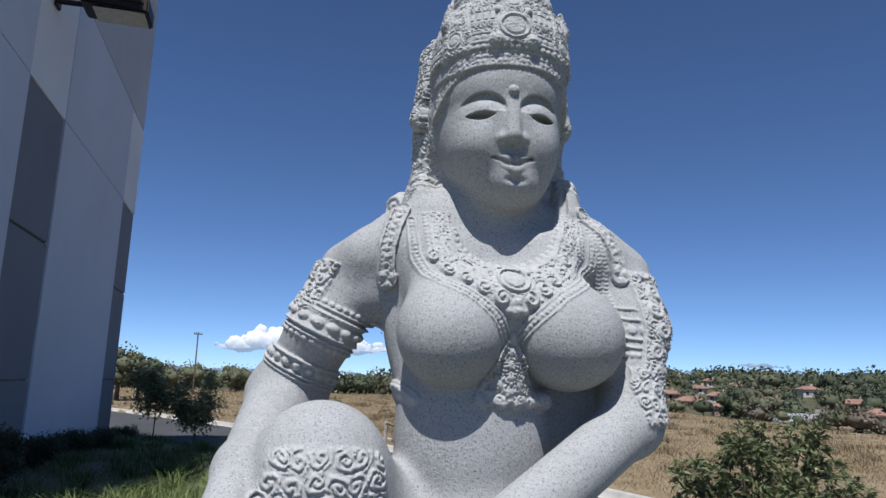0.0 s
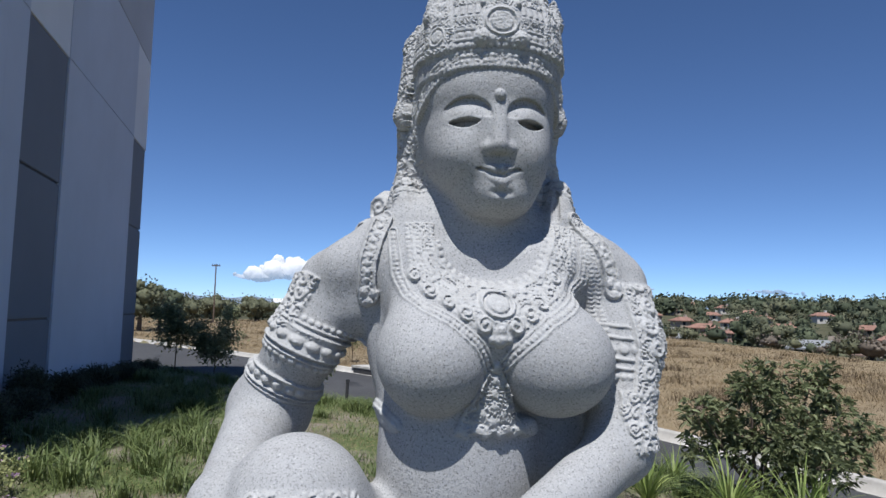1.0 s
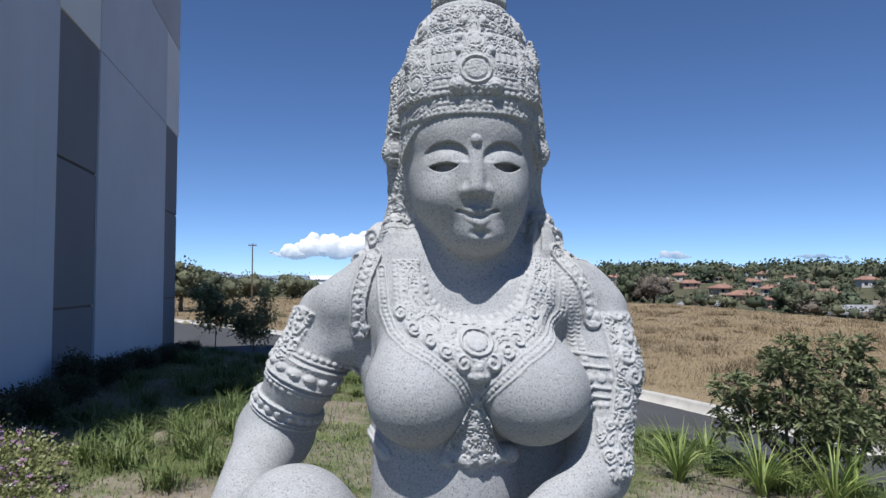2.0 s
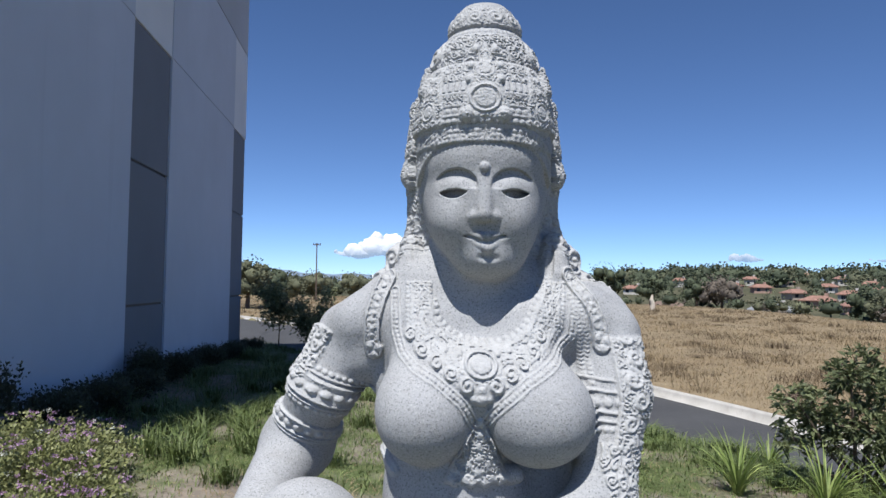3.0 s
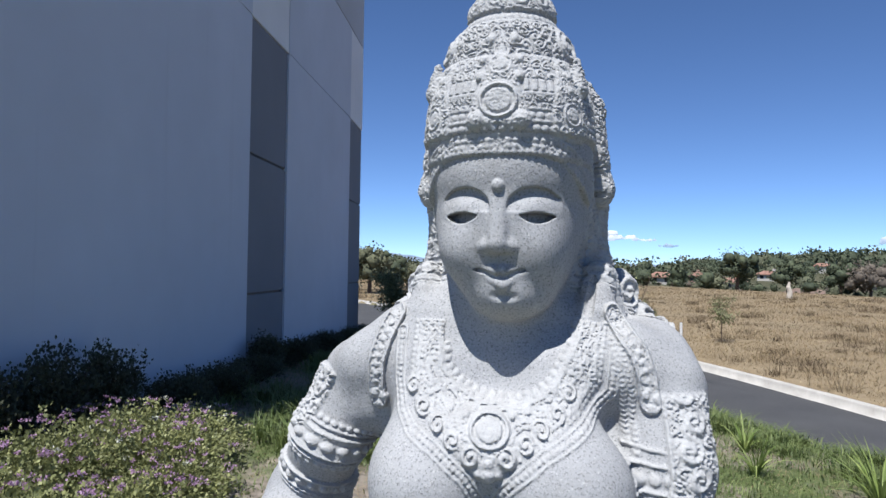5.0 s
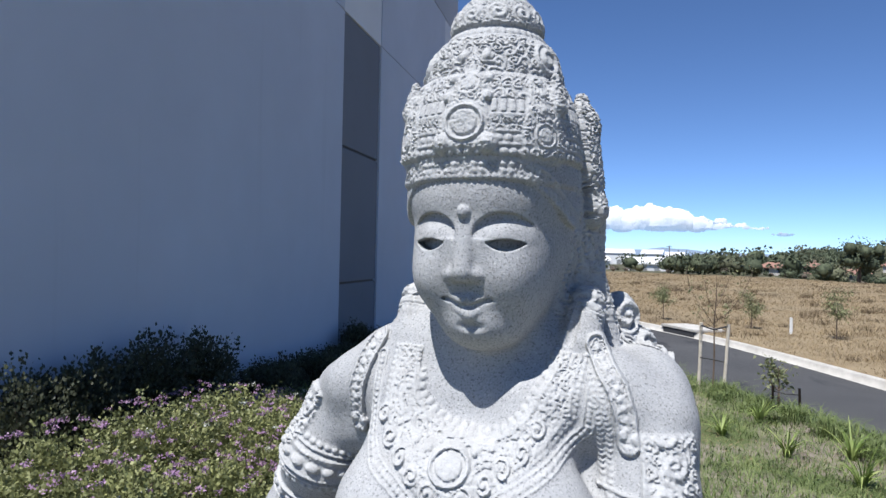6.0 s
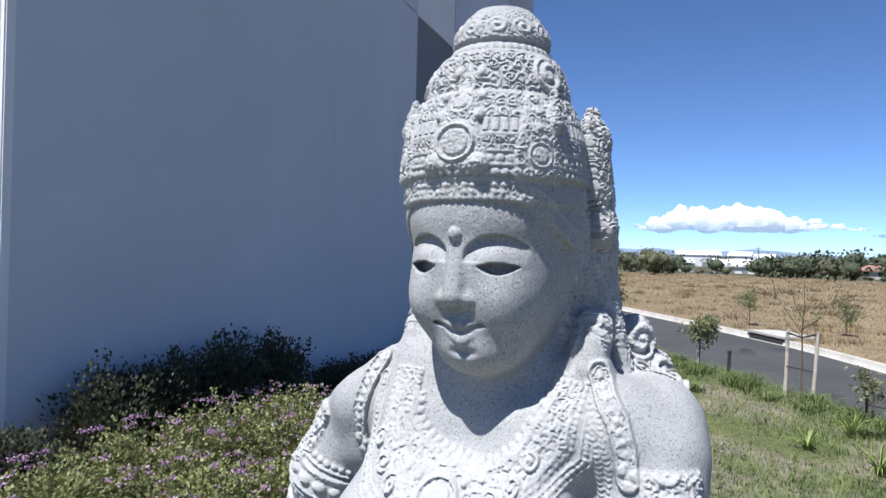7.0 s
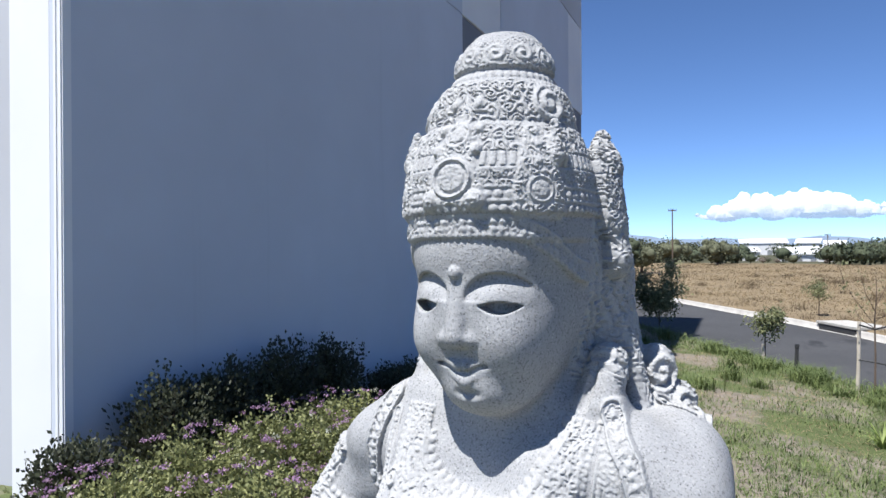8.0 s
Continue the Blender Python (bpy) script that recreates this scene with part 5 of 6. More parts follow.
def make_field_grass():
    rng = np.random.RandomState(6)
    n = 480000
    r = 9 + 110 * rng.uniform(size=n) ** 1.7
    az = np.radians(rng.uniform(-32, 62, n))
    x, y = r * np.sin(az), r * np.cos(az)
    xk = smooth_line(FAR_KERB, y)
    keep = (x > xk + 0.25) & (r < field_edge(np.degrees(az)) + 2)
    x, y, r = x[keep], y[keep], r[keep]
    thick = value_noise(x * 0.55, y * 0.55, 23)
    tuft = smooth01((value_noise(x * 1.3, y * 1.3, 24) - 0.25) / 0.2)
    tall = (0.075 + 0.03 * thick + 0.13 * tuft * rng.uniform(0.4, 1.2, len(x))) * np.clip(0.5 + (x - smooth_line(FAR_KERB, y)) / 3, 0.5, 1.0)
    at = np.stack([x, y, ground_z(x, y) - 0.02], -1)
    w = 0.003 + 0.00034 * r
    dark = (0.8 * thick + 0.6 * value_noise(x * 2.3, y * 2.3, 29) - 0.5 * tuft * rng.uniform(size=len(x))) < -0.36
    for nm, sel, mat, lab in (("dry_field_grass", ~dark, STRAW, "tall dry straw-coloured grass over the field"), ("dead_weeds", dark, STRAW_DARK, "brown dead weeds in patches through the dry field")):
        v, q = stalks(rng, at[sel], np.clip(tall[sel], 0.04, 0.5), w[sel], 1.1)
        if nm == "dead_weeds":
            # scattered taller brown tufts
            k = 420
            ra, aa = 9 + 60 * rng.uniform(size=k) ** 1.3, np.radians(rng.uniform(-30, 60, k))
            cx, cy = np.repeat(ra * np.sin(aa), 70), np.repeat(ra * np.cos(aa), 70)
            size = np.repeat(rng.uniform(0.5, 1.3, k), 70)
            cx, cy = cx + rng.normal(size=k * 70) * 0.26 * size, cy + rng.normal(size=k * 70) * 0.26 * size
            ok = (cx > smooth_line(FAR_KERB, cy) + 0.3) & (np.hypot(cx, cy) < field_edge(np.degrees(np.arctan2(cx, cy))))
            cx, cy, size = cx[ok], cy[ok], size[ok]
            t = stalks(rng, np.stack([cx, cy, ground_z(cx, cy) - 0.02], -1), 0.25 * size, 0.003 + 0.00034 * np.hypot(cx, cy), 0.9)
            v, q = merge((v, q), t)
        tagged(new(nm, quick_mesh(nm, v, q, mat)), lab, "grass", kind="stuff")


make_field_grass()
# ---- far trees, houses, hills, clouds ----
def polar(az, r):
    a = radians(az)
    return r * math.sin(a), r * math.cos(a)


HOUSES = [  # azimuth, distance, width, depth, wall height, turn, roof, wall tone
    (18.5, 200, 9, 6, 2.8, 20, 0, 0), (21.0, 270, 9, 6, 3, -15, 0, 1), (23.5, 165, 11, 6, 2.6, 35, 1, 0), (24.5, 330, 9, 6, 4.0, 10, 0, 1),
    (27.0, 230, 9, 7, 3, -25, 0, 0), (29.5, 350, 9, 6, 4.0, 15, 0, 1), (31.0, 160, 12, 7, 2.6, 5, 2, 1), (32.5, 255, 9, 7, 3, 40, 0, 0),
    (34.0, 215, 10, 7, 2.8, -20, 0, 2), (35.5, 360, 9, 7, 4.0, 25, 0, 1), (36.5, 190, 9, 7, 2.8, 10, 0, 2), (38.0, 280, 9, 6, 3, -35, 0, 0),
    (39.5, 225, 10, 7, 2.8, 15, 0, 2), (41.6, 128, 12, 7, 2.5, -10, 2, 0), (42.0, 300, 9, 6, 4.0, 30, 0, 1), (43.8, 112, 9, 6, 2.5, 20, 1, 1),
    (44.8, 230, 9, 7, 2.8, -25, 0, 0), (46.5, 175, 9, 7, 2.8, 5, 0, 2), (20.0, 390, 10, 7, 4.2, 0, 1, 1), (26.0, 410, 9, 7, 4.2, 20, 1, 1),
    (33.0, 430, 10, 7, 4.2, -10, 0, 1), (40.0, 420, 9, 7, 4.2, 15, 0, 1), (13.5, 195, 9, 6, 2.8, -10, 0, 1), (15.8, 235, 9, 6, 2.8, 25, 0, 2),
    (36.0, 250, 9, 6, 3, -10, 0, 1), (30.2, 290, 9, 6, 3, 20, 0, 2), (37.2, 325, 9, 6, 3, 5, 0, 0), (28.3, 300, 8, 6, 3, -30, 0, 1),
    (38.8, 380, 9, 6, 4.0, 15, 0, 2), (22.4, 350, 8, 6, 3, 10, 0, 2), (34.6, 300, 8, 6, 3, -15, 0, 1), (31.8, 340, 8, 6, 3, 25, 0, 0),
]
ROOFS = [rough_paint("terracotta_roof", (0.232, 0.132, 0.100), 0.9, 0, 0.25, 1.2), rough_paint("brown_roof", (0.160, 0.112, 0.088), 0.9, 0, 0.2, 1.2), rough_paint("grey_roof", (0.208, 0.216, 0.224), 0.8, 0, 0.15, 1.0)]
STUCCO = [rough_paint("cream_stucco", (0.352, 0.296, 0.240), 0.9, 0, 0.1, 0.6), rough_paint("white_stucco", (0.464, 0.440, 0.408), 0.9, 0, 0.08, 0.6), rough_paint("pink_stucco", (0.336, 0.224, 0.176), 0.9, 0, 0.1, 0.6)]
GLASS_DARK = Nodes("dark_window_glass", 0.12, 0.0, 0.5).color((0.03, 0.035, 0.045)).done()
WHITE_METAL = rough_paint("white_metal_sheet", (0.640, 0.640, 0.640), 0.5, 0, 0.05, 0.4)


def make_house(az, r, w, d, h, turn, roof, tone):
    w, d, h = 0.70 * w, 0.74 * d, 0.66 * h
    x, y = polar(az, r)
    z = float(min(ground_z(x + i, y + j) for i in (-4, 4) for j in (-4, 4)))
    root = tagged(new("house"), ("low stucco house with terracotta tiled roof among trees", "pale stucco house with brown roof on the hillside", "long low house with grey roof beside the field")[roof], "house", "houses on the hillside")
    root.matrix_basis = pose(x, y, z, 0, 0, turn - az)
    part("wall", box(bmesh.new(), -w / 2, w / 2, -d / 2, d / 2, -0.6, h + 0.5), STUCCO[tone], root)
    bm = bmesh.new()
    o, e = 0.6, 1.0 + 0.05 * d
    hip = w * 0.22
    base = [bm.verts.new(c) for c in ((-w / 2 - o, -d / 2 - o, h + 0.5), (w / 2 + o, -d / 2 - o, h + 0.5), (w / 2 + o, d / 2 + o, h + 0.5), (-w / 2 - o, d / 2 + o, h + 0.5))]
    low = [bm.verts.new(v.co - Vector((0, 0, 0.25))) for v in base]
    rid = [bm.verts.new((-w / 2 + hip, 0, h + 0.5 + e)), bm.verts.new((w / 2 - hip, 0, h + 0.5 + e))]
    for f in ((base[0], base[1], rid[1], rid[0]), (base[2], base[3], rid[0], rid[1]), (base[1], base[2], rid[1]), (base[3], base[0], rid[0]), tuple(low[::-1])):
        bm.faces.new(f)
    for i in range(4):
        bm.faces.new((low[i], low[(i + 1) % 4], base[(i + 1) % 4], base[i]))
    rf = part("roof", bm, ROOFS[roof], root)
    part("chimney", box(bmesh.new(), w * 0.2, w * 0.2 + 0.8, 0.3, 1.1, h + 0.8, h + e + 1.2), STUCCO[tone], rf)
    n = max(2, int(w // 3.5))
    for k in range(n):
        cx = -w / 2 + (k + 0.5) * w / n
        for z0 in ([0.9] if h < 4 else [0.9, 3.0]):
            part("window", box(bmesh.new(), cx - 0.6, cx + 0.6, -d / 2 - 0.03, -d / 2 + 0.05, z0, z0 + 1.2), GLASS_DARK, root)
    return root


for row in HOUSES:
    make_house(*row)


def make_shed(az, r, w, d, h, turn):
    x, y = polar(az, r)
    root = tagged(new("warehouse"), "long low white industrial building far across the field", "building", "far white buildings")
    root.matrix_basis = pose(x, y, float(ground_z(x, y)), 0, 0, turn - az)
    part("wall", box(bmesh.new(), -w / 2, w / 2, -d / 2, d / 2, -0.5, h), WHITE_METAL, root)
    bm = box(bmesh.new(), -w / 2 - 0.4, w / 2 + 0.4, -d / 2 - 0.4, d / 2 + 0.4, h, h + 0.25)
    for v in bm.verts:
        v.co.z += 0.22 * (v.co.y + d / 2)
    part("roof", bm, WHITE_METAL, root)
    for k in range(4):
        cx = -w / 2 + (k + 0.5) * w / 4
        part("bay_door", box(bmesh.new(), cx - w * 0.05, cx + w * 0.05, -d / 2 - 0.04, -d / 2 + 0.1, 0, h * 0.4), ROOFS[2], root)


for row in ((4.6, 172, 10.5, 6, 1.6, 5), (4.7, 300, 8, 7, 4.9, -5), (1.7, 340, 19, 8, 5.2, 4), (0.9, 190, 3.5, 4, 2.2, 10), (6.4, 260, 6, 6, 4.0, 0)):
    make_shed(*row)


def core_shape():
    """A coarse ball of quads for the dense inside of a far crown."""
    v, q, a, b = [], [], 8, 5
    for j in range(b + 1):
        t = math.pi * (0.04 + 0.92 * j / b)
        v += [(math.sin(t) * math.cos(2 * math.pi * i / a), math.sin(t) * math.sin(2 * math.pi * i / a), math.cos(t)) for i in range(a)]
    for j in range(b):
        q += [(j * a + i, (j + 1) * a + i, (j + 1) * a + (i + 1) % a, j * a + (i + 1) % a) for i in range(a)]
    return np.array(v), np.array(q)


CORE_V, CORE_Q = core_shape()


def far_tree(rng, x, y, tall, wide, n=120):
    """Leaf clumps and a trunk of a far tree, as arrays."""
    z = float(ground_z(x, y))
    k = 9
    c = rng.normal(size=(k, 3))
    c /= np.linalg.norm(c, axis=1, keepdims=True)
    c = c * np.array([wide * 0.36, wide * 0.36, tall * 0.34]) + np.array([x, y, z + tall * 0.52])
    p = np.repeat(c, n // k, 0) + rng.normal(size=(n // k * k, 3)) * np.array([0.12 * wide, 0.12 * wide, 0.09 * tall])
    s = 0.066 * (tall + wide) * (100 / n) ** 0.4
    v, q = leaf_quads(rng, p, s, s * 0.45, 0.2)
    t = wide * 0.03
    tv = np.array([[x - t, y, z - 0.3], [x + t, y, z - 0.3], [x + t * 0.5, y, z + tall * 0.6], [x - t * 0.5, y, z + tall * 0.6], [x, y - t, z - 0.3], [x, y + t, z - 0.3], [x, y + t * 0.5, z + tall * 0.6], [x, y - t * 0.5, z + tall * 0.6]])
    core = CORE_V * np.array([wide * 0.31, wide * 0.31, tall * 0.33]) * rng.uniform(0.7, 1.1, (len(CORE_V), 1)) + np.array([x, y, z + tall * 0.46])
    return merge((v, q), (core, CORE_Q), (tv, np.array([[0, 1, 2, 3], [4, 5, 6, 7]])))


def blocked(az, r, tall, wide):
    """Keeps the line of sight to the houses and white buildings open."""
    half = math.degrees(math.atan(wide * 0.36 / r))
    for h in HOUSES:
        if r < h[1] and abs(az - h[0]) < 0.55 * half + math.degrees(math.atan(h[2] * 0.22 / h[1])):
            return True
    for a, rr, w in ((4.6, 172, 10.5), (4.7, 300, 8), (1.7, 340, 19)):
        if r < rr and r > 60 and abs(az - a) < half + math.degrees(math.atan(w * 0.14 / rr)):
            return True
    return False


def make_woods():
    rng = np.random.RandomState(11)
    bins = {0: [], 1: [], 2: []}
    # belt behind the field
    for i in range(420):
        az = rng.uniform(-45, 20)
        r = field_edge(az) + 4 + 130 * rng.uniform() ** 1.6
        tall = rng.uniform(2.3, 4.3) * (1 + 0.3 * (r > 170))
        wide = tall * rng.uniform(0.9, 1.6)
        if blocked(az, r, tall, wide):
            continue
        x, y = polar(az, r)
        bins[rng.choice([0, 0, 1])].append(far_tree(rng, x, y, tall, wide, 108))
    # the hillside
    for i in range(1700):
        az = rng.uniform(14, 70)
        d = field_edge(az)
        r = d + 6 + (480 - d) * rng.uniform() ** 1.3
        tall = rng.uniform(2.2, 4.6) if r < 160 else rng.uniform(3.2, 6.4)
        wide = tall * rng.uniform(0.8, 1.5)
        if blocked(az, r, tall, wide):
            continue
        x, y = polar(az, r)
        bins[rng.choice([0, 0, 0, 1, 2] if r < 200 else [0, 0, 1])].append(far_tree(rng, x, y, tall, wide, 90))
    # dense wood along the ridge
    for i in range(420):
        az, r = rng.uniform(12, 66), rng.uniform(330, 500)
        tall = rng.uniform(5.0, 10.0)
        x, y = polar(az, r)
        bins[rng.choice([0, 0, 0, 1])].append(far_tree(rng, x, y, tall, tall * rng.uniform(0.9, 1.6), 72))
    # low scrub and small trees along the edge of the field
    for i in range(190):
        az = rng.uniform(-22, 62)
        r = field_edge(az) + 3 + 55 * rng.uniform() ** 1.5
        tall = rng.uniform(0.8, 1.8)
        x, y = polar(az, r)
        bins[rng.choice([0, 0, 1, 1, 2])].append(far_tree(rng, x, y, tall, tall * rng.uniform(1.0, 2.0), 126))
    for k, mat, lab in ((0, TREE_FAR, "far wood of rounded dark green trees"), (1, TREE_OLIVE, "far olive-green scrub and trees"), (2, TREE_BROWN, "far bare brown twiggy trees")):
        v, q = merge(*bins[k])
        tagged(new("far_woods", quick_mesh("far_woods", v, q, mat)), lab, "woods", kind="stuff")


make_woods()


def make_big_tree(az, r, tall, wide, seed, mat=None, n=1500):
    rng = np.random.RandomState(seed)
    x, y = polar(az, r)
    z = float(ground_z(x, y))
    root = tagged(new("field_tree"), "rounded dark green tree at the field's edge", "tree", "trees at the field's edge")
    root.location = (x, y, z)
    p, c = clumped(rng, (0, 0, tall * 0.58), (wide * 0.42, wide * 0.42, tall * 0.36), 46, n // 46, 0.09 * wide, 0.3)
    vq = [leaf_quads(rng, p, 0.26, 0.11, 0.2)]
    for e in c[::2]:
        vq.append((CORE_V * 0.115 * wide * rng.uniform(0.7, 1.2, (len(CORE_V), 1)) + e, CORE_Q))
    v, q = merge(*vq)
    child_mesh("crown", quick_mesh("crown", v, q, mat or TREE_FAR), root)
    bm = bmesh.new()
    tube(bm, [(0, 0, -0.3), (0.05, 0, tall * 0.3), (0.1, 0.05, tall * 0.62)], [0.05 * tall, 0.035 * tall, 0.012 * tall], 7)
    for e in c[::7]:
        tube(bm, [(0.05, 0, tall * 0.3), tuple(e)], [0.016 * tall, 0.004 * tall], 5)
    part("trunk", bm, BARK, root)


for i, (az, r, t, w, m) in enumerate(((-9.6, 62, 4.4, 5.0, TREE_OLIVE), (-8.2, 66, 3.6, 4.6, TREE_FAR), (-11.0, 70, 4.1, 5.5, TREE_FAR), (-6.6, 74, 3.2, 4.6, TREE_OLIVE), (-13.0, 66, 4.4, 5.0, TREE_FAR),
                                      (-4.4, 96, 3.4, 5.6, TREE_OLIVE), (-1.2, 108, 3.8, 6.0, TREE_OLIVE), (37.2, 82, 5.0, 5.4, TREE_FAR), (38.6, 78, 3.8, 5.0, TREE_OLIVE),
                                      (19.0, 98, 5.2, 6.0, TREE_FAR), (25.8, 96, 4.6, 6.0, TREE_FAR), (27.6, 94, 4.4, 6.0, TREE_BROWN), (22.4, 98, 4.2, 5.0, TREE_FAR))):
    make_big_tree(az, r, t, w, 300 + i, m)


def make_hills():
    n = 160
    # blue-grey base colour paints the haze of distance onto the hills
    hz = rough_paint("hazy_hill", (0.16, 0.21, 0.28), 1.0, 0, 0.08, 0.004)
    for nm, r, base, amp, seed in (("far_hill", 2600, 26, 30, 3), ("farther_hill", 3300, 46, 36, 9)):
        az = np.linspace(-60, 75, n)
        a = np.radians(az)
        h = base + amp * (0.5 * np.sin(az * 0.13 + seed) + 0.3 * np.sin(az * 0.31 + 2 * seed) + 0.16 * np.sin(az * 0.9 + seed) + 0.06 * np.sin(az * 2.7))
        V = []
        for k, (dr, f) in enumerate(((-260, -0.3), (-120, 0.55), (0, 1.0), (300, -0.3))):
            V.append(np.stack([(r + dr) * np.sin(a), (r + dr) * np.cos(a), -8 + h * f], -1))
        v = np.stack(V, 1).reshape(-1, 3)
        q = [(j * 4 + i, j * 4 + i + 1, (j + 1) * 4 + i + 1, (j + 1) * 4 + i) for j in range(n - 1) for i in range(3)]
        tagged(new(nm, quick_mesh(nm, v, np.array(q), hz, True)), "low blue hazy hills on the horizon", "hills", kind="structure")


make_hills()

def cloud_material():
    """White cumulus that glows; haze is painted into its underside."""
    n = Nodes("cloud_white", 1.0, 0.0, 0.0)
    sep = n.t.nodes.new("ShaderNodeSeparateXYZ")
    n.link(n.co, sep.inputs[0])
    add = n.t.nodes.new("ShaderNodeMath")
    add.operation = "MULTIPLY_ADD"
    add.inputs[1].default_value = 130.0
    n.link(n.noise(0.008, 6, 0.65), add.inputs[0])
    n.link(sep.outputs[2], add.inputs[2])
    body = n.grey(add.outputs[0], 200.0, 310.0)
    # underside: dark base, haze painted by emission; upper puffs glow to lift shade
    n.color(n.mix(body, (0.02, 0.02, 0.02), (0.46, 0.455, 0.455)))
    n.link(n.mix(body, (0.22, 0.32, 0.46), (0.25, 0.265, 0.29)), n.b.inputs["Emission Color"])
    n.b.inputs["Emission Strength"].default_value = 1.0
    n.bump(n.noise(0.02, 6, 0.65), 0.5, 25.0)
    return n.done()


CLOUD = cloud_material()


def make_cloud(az0, az1, el0, tops, seed):
    """A bank of cumulus puffs, far off."""
    rng = np.random.RandomState(seed)
    R = 4300.0
    bm = bmesh.new()
    n = len(tops)
    for i, top in enumerate(tops):
        az = az0 + (az1 - az0) * (i + 0.5) / n
        for k in range(14):
            a = az + rng.uniform(-0.8, 0.8) * (az1 - az0) / n
            big = k < 5
            share = rng.uniform(0.42, 0.62) if big else rng.uniform(0.14, 0.26)
            el = el0 + (top - el0) * ((1 - share) * rng.uniform(0.55, 1.0) if not big else (1 - share) * 0.9 * rng.uniform(0.3, 1))
            rad = R * math.radians(max(0.1, (top - el0) * share))
            x, y = polar(a, R)
            c = Vector((x, y, R * math.tan(math.radians(el))))
            r = bmesh.ops.create_icosphere(bm, subdivisions=3, radius=rad)
            o = Vector((rng.uniform(0, 50), 0, 0))
            for v in r["verts"]:
                d = v.co.normalized()
                v.co = v.co * (1 + 0.20 * noise.noise(d * 2.2 + o) + 0.12 * noise.noise(d * 5 + o)) + c
    low = [v for v in bm.verts if v.co.z < R * math.tan(math.radians(el0)) + 22 + 40 * noise.noise(v.co * 0.006)]
    bmesh.ops.delete(bm, geom=low, context="VERTS")
    return tagged(part("cloud", bm, CLOUD, None, "", True), "bank of bright white cumulus cloud low in the blue sky", "cloud", kind="structure")


make_cloud(-2.8, 12.4, 1.9, (2.7, 3.4, 4.2, 3.8, 4.3, 4.1, 3.3, 3.2, 2.8, 2.5), 1)
make_cloud(27.3, 30.2, 1.7, (2.0, 2.6, 2.2), 2)
make_cloud(13.4, 15.2, 1.6, (2.1, 1.9), 3)
make_cloud(36.0, 40.5, 1.5, (1.9, 2.2, 2.0), 4)
# ---- fixtures and small things ----
LENS = rough_paint("frosted_lens", (0.55, 0.54, 0.50), 0.35)


def make_wall_light():
    root = tagged(new("wall_light"), "dark bronze shoebox floodlight on a short wall arm", "lamp")
    root.location = (WX, 12.3, 7.25)
    part("wall_plate", box(bmesh.new(), 0.0, 0.05, -0.12, 0.12, -0.12, 0.12, 0.01), BRONZE, root)
    part("arm", tube(bmesh.new(), [(0.03, 0, 0), (0.45, 0, 0.01)], 0.05, 10), BRONZE, root)
    bm = bmesh.new()
    box(bm, 0.42, 1.50, -0.32, 0.32, -0.13, 0.15, 0.03)
    for v in bm.verts:
        if v.co.z < 0 and v.co.x < 0.6:
            v.co.z += 0.05
    part("housing", bm, BRONZE, root)
    part("lens", box(bmesh.new(), 0.62, 1.44, -0.26, 0.26, -0.145, -0.12, 0.008), LENS, root, "frosted glass lens")
    part("fin", box(bmesh.new(), 0.50, 1.42, -0.34, 0.34, 0.02, 0.045, 0.005), BRONZE, root)


make_wall_light()


def stake_tube(x0, y0, z0, x1, y1, z1, r, sides=8):
    return tube(bmesh.new(), [(x0, y0, z0), ((x0 + x1) / 2 + 0.006, (y0 + y1) / 2, (z0 + z1) / 2), (x1, y1, z1)], [r * 1.05, r, r * 0.95], sides)


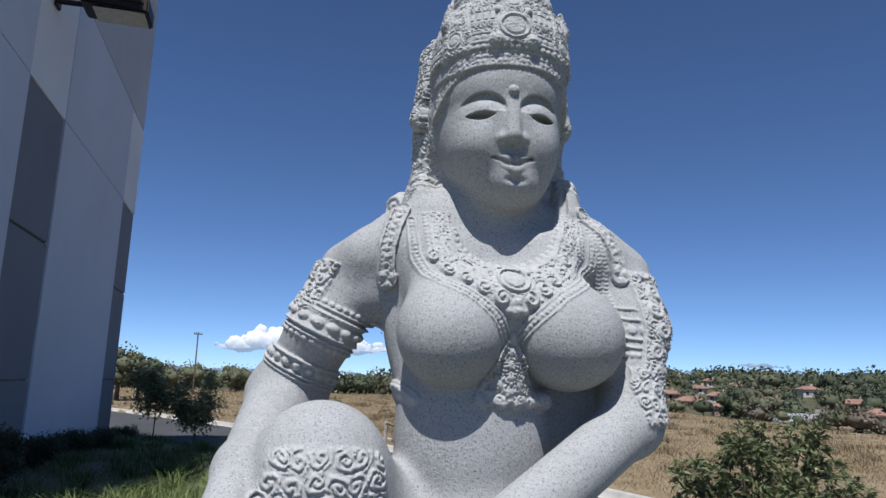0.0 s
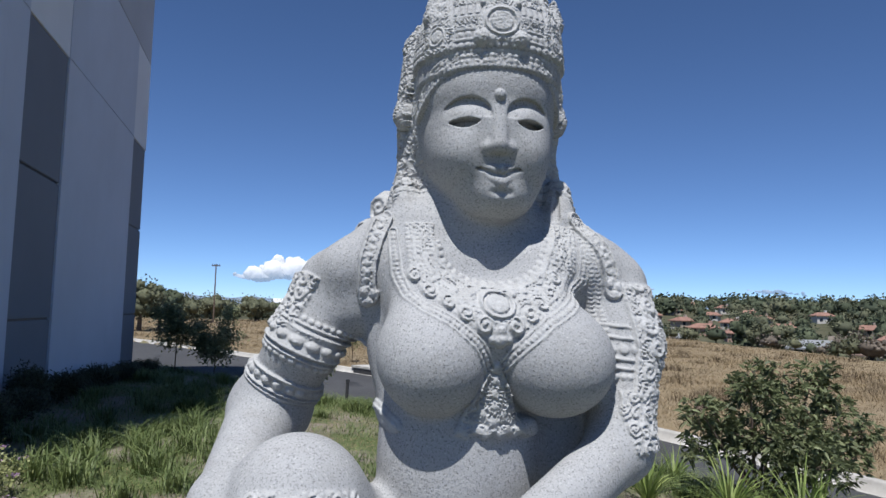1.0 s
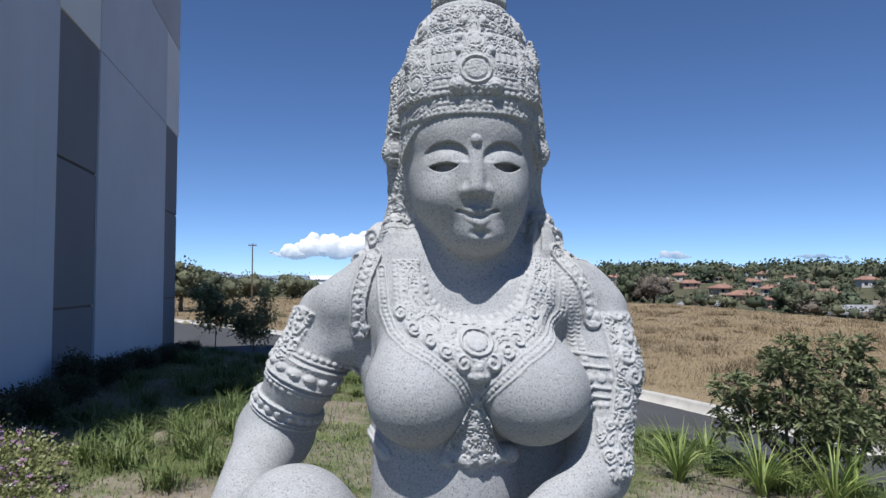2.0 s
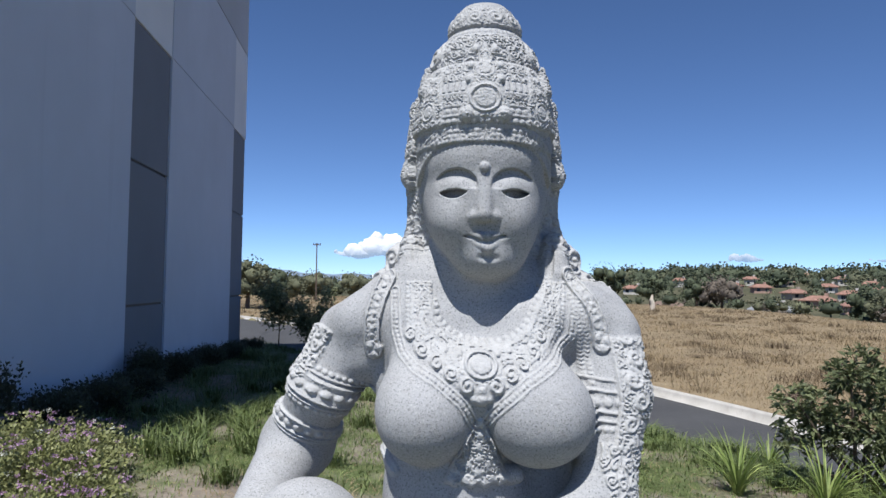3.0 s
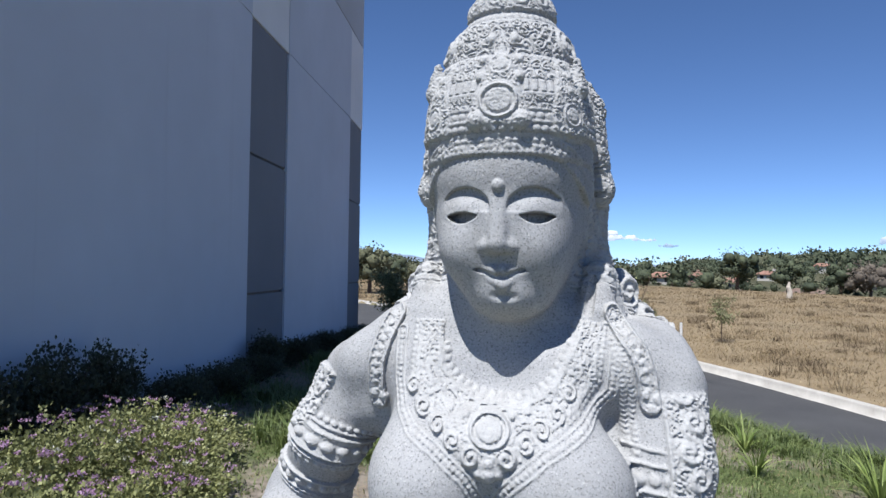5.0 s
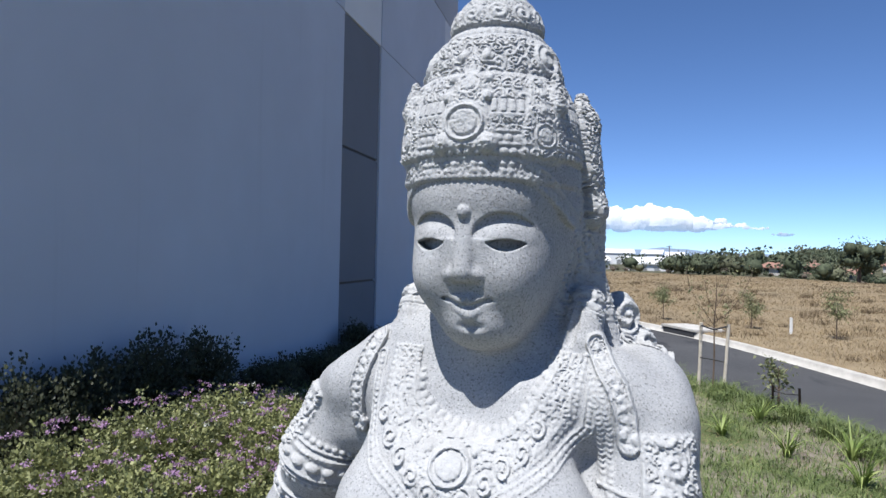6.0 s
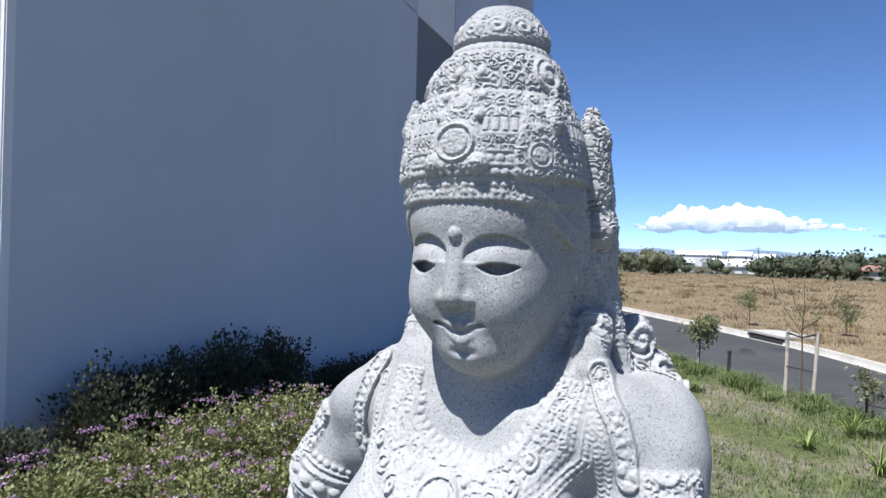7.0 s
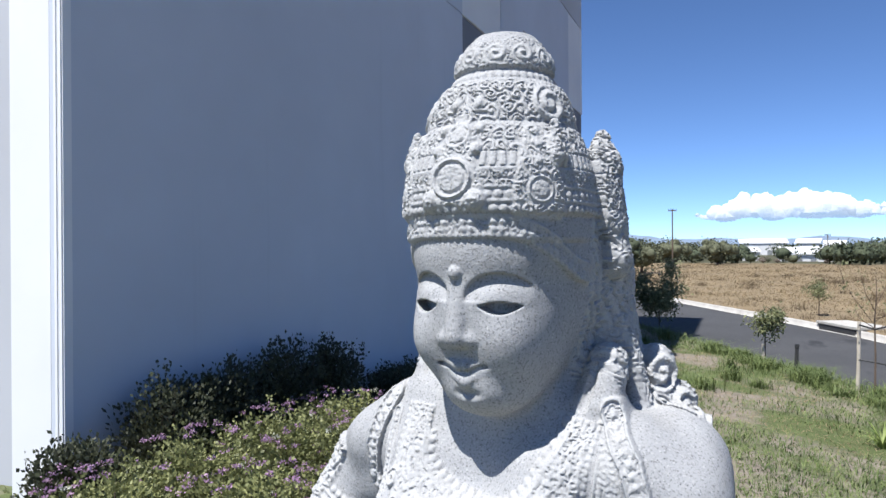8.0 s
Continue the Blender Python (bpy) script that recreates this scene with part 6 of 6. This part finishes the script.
def make_staked_sapling():
    root = tagged(new("staked_sapling"), "nearly bare sapling tied between two pale wooden stakes", "tree")
    gx, gy = 2.72, 13.3
    z = float(ground_z(gx, gy))
    root.location = (gx, gy, z)
    for x0, x1, y in ((-0.235, -0.205, 0.08), (0.16, 0.225, -0.08)):
        part("stake", stake_tube(x0, y, -0.1, x1, y, 1.14, 0.030), STAKE, root, "peeled pale wooden stake")
    part("tie_bar", tube(bmesh.new(), [(-0.22, 0.06, 0.52), (0.0, 0.0, 0.50), (0.19, -0.06, 0.47)], 0.013, 6), BLACK, root)
    part("tie_bar", tube(bmesh.new(), [(-0.21, 0.06, 1.09), (0.0, 0.0, 1.03), (0.21, -0.06, 1.10)], 0.016, 6), BLACK, root)
    rng = np.random.RandomState(77)
    bm = bmesh.new()
    tube(bm, [(0, 0, 0), (0.01, 0, 0.6), (0.0, 0.0, 1.15), (0.03, 0, 1.6), (0.02, 0.0, 2.0)], [0.017, 0.015, 0.012, 0.008, 0.003], 7)
    tips = []
    for b, e in (((0, 0, 1.1), (-0.42, 0.1, 1.75)), ((0, 0, 1.15), (0.42, -0.1, 1.62)), ((0.02, 0, 1.3), (-0.22, -0.2, 1.95)), ((0.02, 0, 1.4), (0.30, 0.2, 2.02)), ((0, 0, 1.05), (-0.30, -0.1, 1.35)), ((0, 0, 1.2), (0.24, -0.2, 1.40)), ((0.42, -0.1, 1.62), (0.62, -0.05, 2.1)), ((-0.42, 0.1, 1.75), (-0.50, 0.0, 2.05))):
        b, e = Vector(b), Vector(e)
        m = b.lerp(e, 0.55) + Vector((rng.uniform(-0.03, 0.03), 0, -0.05))
        tube(bm, [b, m, e], [0.007, 0.005, 0.002], 5)
        tips += [m, e]
        for _ in range(3):
            s = m.lerp(e, rng.uniform(0, 0.9))
            t = s + Vector((rng.uniform(-1, 1), rng.uniform(-1, 1), rng.uniform(0, 1))) * 0.16
            tube(bm, [s, t], [0.003, 0.0015], 4)
            tips.append(t)
    part("trunk", bm, BARK, root)
    tips = np.array([tuple(t) for t in tips])
    p = tips[rng.randint(0, len(tips), 150)] + rng.normal(size=(150, 3)) * 0.04
    v, q = leaf_quads(rng, p, 0.06, 0.014, -0.1, 0.4)
    child_mesh("crown", quick_mesh("crown", v, q, LEAF_YOUNG), root)


make_staked_sapling()


def make_post(name, label, x, y, tall, r, mat, lean=0.0, cap=None):
    root = tagged(new(name), label, "post")
    root.location = (x, y, float(ground_z(x, y)))
    part("shaft", stake_tube(0, 0, -0.08, lean, 0, tall, r, 10), mat, root)
    if cap:
        part("cap", box(bmesh.new(), lean - r * 1.15, lean + r * 1.15, -r * 1.15, r * 1.15, tall - 0.02, tall + 0.05, 0.006), cap, root)
    return root


make_post("marker_post", "short black marker post at the lawn's edge", 1.70, 15.2, 0.46, 0.035, BLACK, 0.03, BLACK)
make_post("tree_stake", "short pale stake beside a young tree", 1.17, 16.25, 0.36, 0.03, STAKE)
make_post("field_marker", "short white plastic marker in the dry field", 7.2, 25.8, 0.55, 0.05, WHITE_METAL)


def make_low_brace():
    root = tagged(new("sapling_brace"), "two short dark stakes joined by a tie at a small sapling", "stake")
    root.location = (3.52, 11.75, float(ground_z(3.52, 11.75)))
    for x, y in ((-0.17, 0.08), (0.17, -0.08)):
        part("stake", stake_tube(x, y, -0.1, x, y, 0.36, 0.02), BRONZE, root)
    part("tie", tube(bmesh.new(), [(-0.17, 0.08, 0.27), (0, 0.0, 0.25), (0.17, -0.08, 0.26)], 0.012, 6), BLACK, root)


make_low_brace()


def make_utility_pole(az, r, tall, label):
    x, y = polar(az, r)
    root = tagged(new("utility_pole"), label, "pole", "utility poles")
    root.location = (x, y, float(ground_z(x, y)))
    part("shaft", tube(bmesh.new(), [(0, 0, -0.3), (0, 0, tall)], [0.10, 0.07], 9), BARK, root)
    part("crossarm", box(bmesh.new(), -0.5, 0.5, -0.05, 0.05, tall - 0.30, tall - 0.2, 0.01), BARK, root)
    for k in (-0.42, -0.18, 0.18, 0.42):
        part("insulator", tube(bmesh.new(), [(k, 0, tall - 0.2), (k, 0, tall - 0.02)], [0.05, 0.03], 7), BLACK, root)


make_utility_pole(-4.36, 90, 7.3, "weathered wooden utility pole with a single crossarm")
make_utility_pole(6.1, 140, 5.0, "far wooden utility pole beyond the field")


def make_drain():
    root = tagged(new("storm_drain"), "pale concrete storm drain inlet set into the kerb", "drain")
    y0, y1 = 24.6, 26.6
    a = Vector((float(smooth_line(FAR_KERB, np.array(y0))), y0, 0))
    b = Vector((float(smooth_line(FAR_KERB, np.array(y1))), y1, 0))
    d = (b - a)
    yaw = math.degrees(math.atan2(-d.x, d.y))
    root.matrix_basis = pose(a.x, a.y, ROAD_Z, 0, 0, yaw)
    L = d.length
    part("top_slab", box(bmesh.new(), -0.06, 1.1, 0, L, 0.15, 0.24, 0.02), CONCRETE, root)
    # solid black block paints the shade inside the inlet opening
    part("throat", box(bmesh.new(), -0.035, 0.1, 0.15, L - 0.15, -0.02, 0.13, 0.0), BLACK, root, "dark inlet opening")


make_drain()


def make_stump():
    x, y = polar(22.6, 70)
    root = tagged(new("dead_trunk"), "weathered pale grey standing dead tree trunk", "trunk")
    root.location = (x, y, float(ground_z(x, y)))
    part("trunk", tube(bmesh.new(), [(0, 0, -0.2), (0.05, 0, 0.6), (-0.08, 0, 1.0), (0.0, 0, 1.5)], [0.26, 0.22, 0.19, 0.07], 9), STAKE, root)


make_stump()
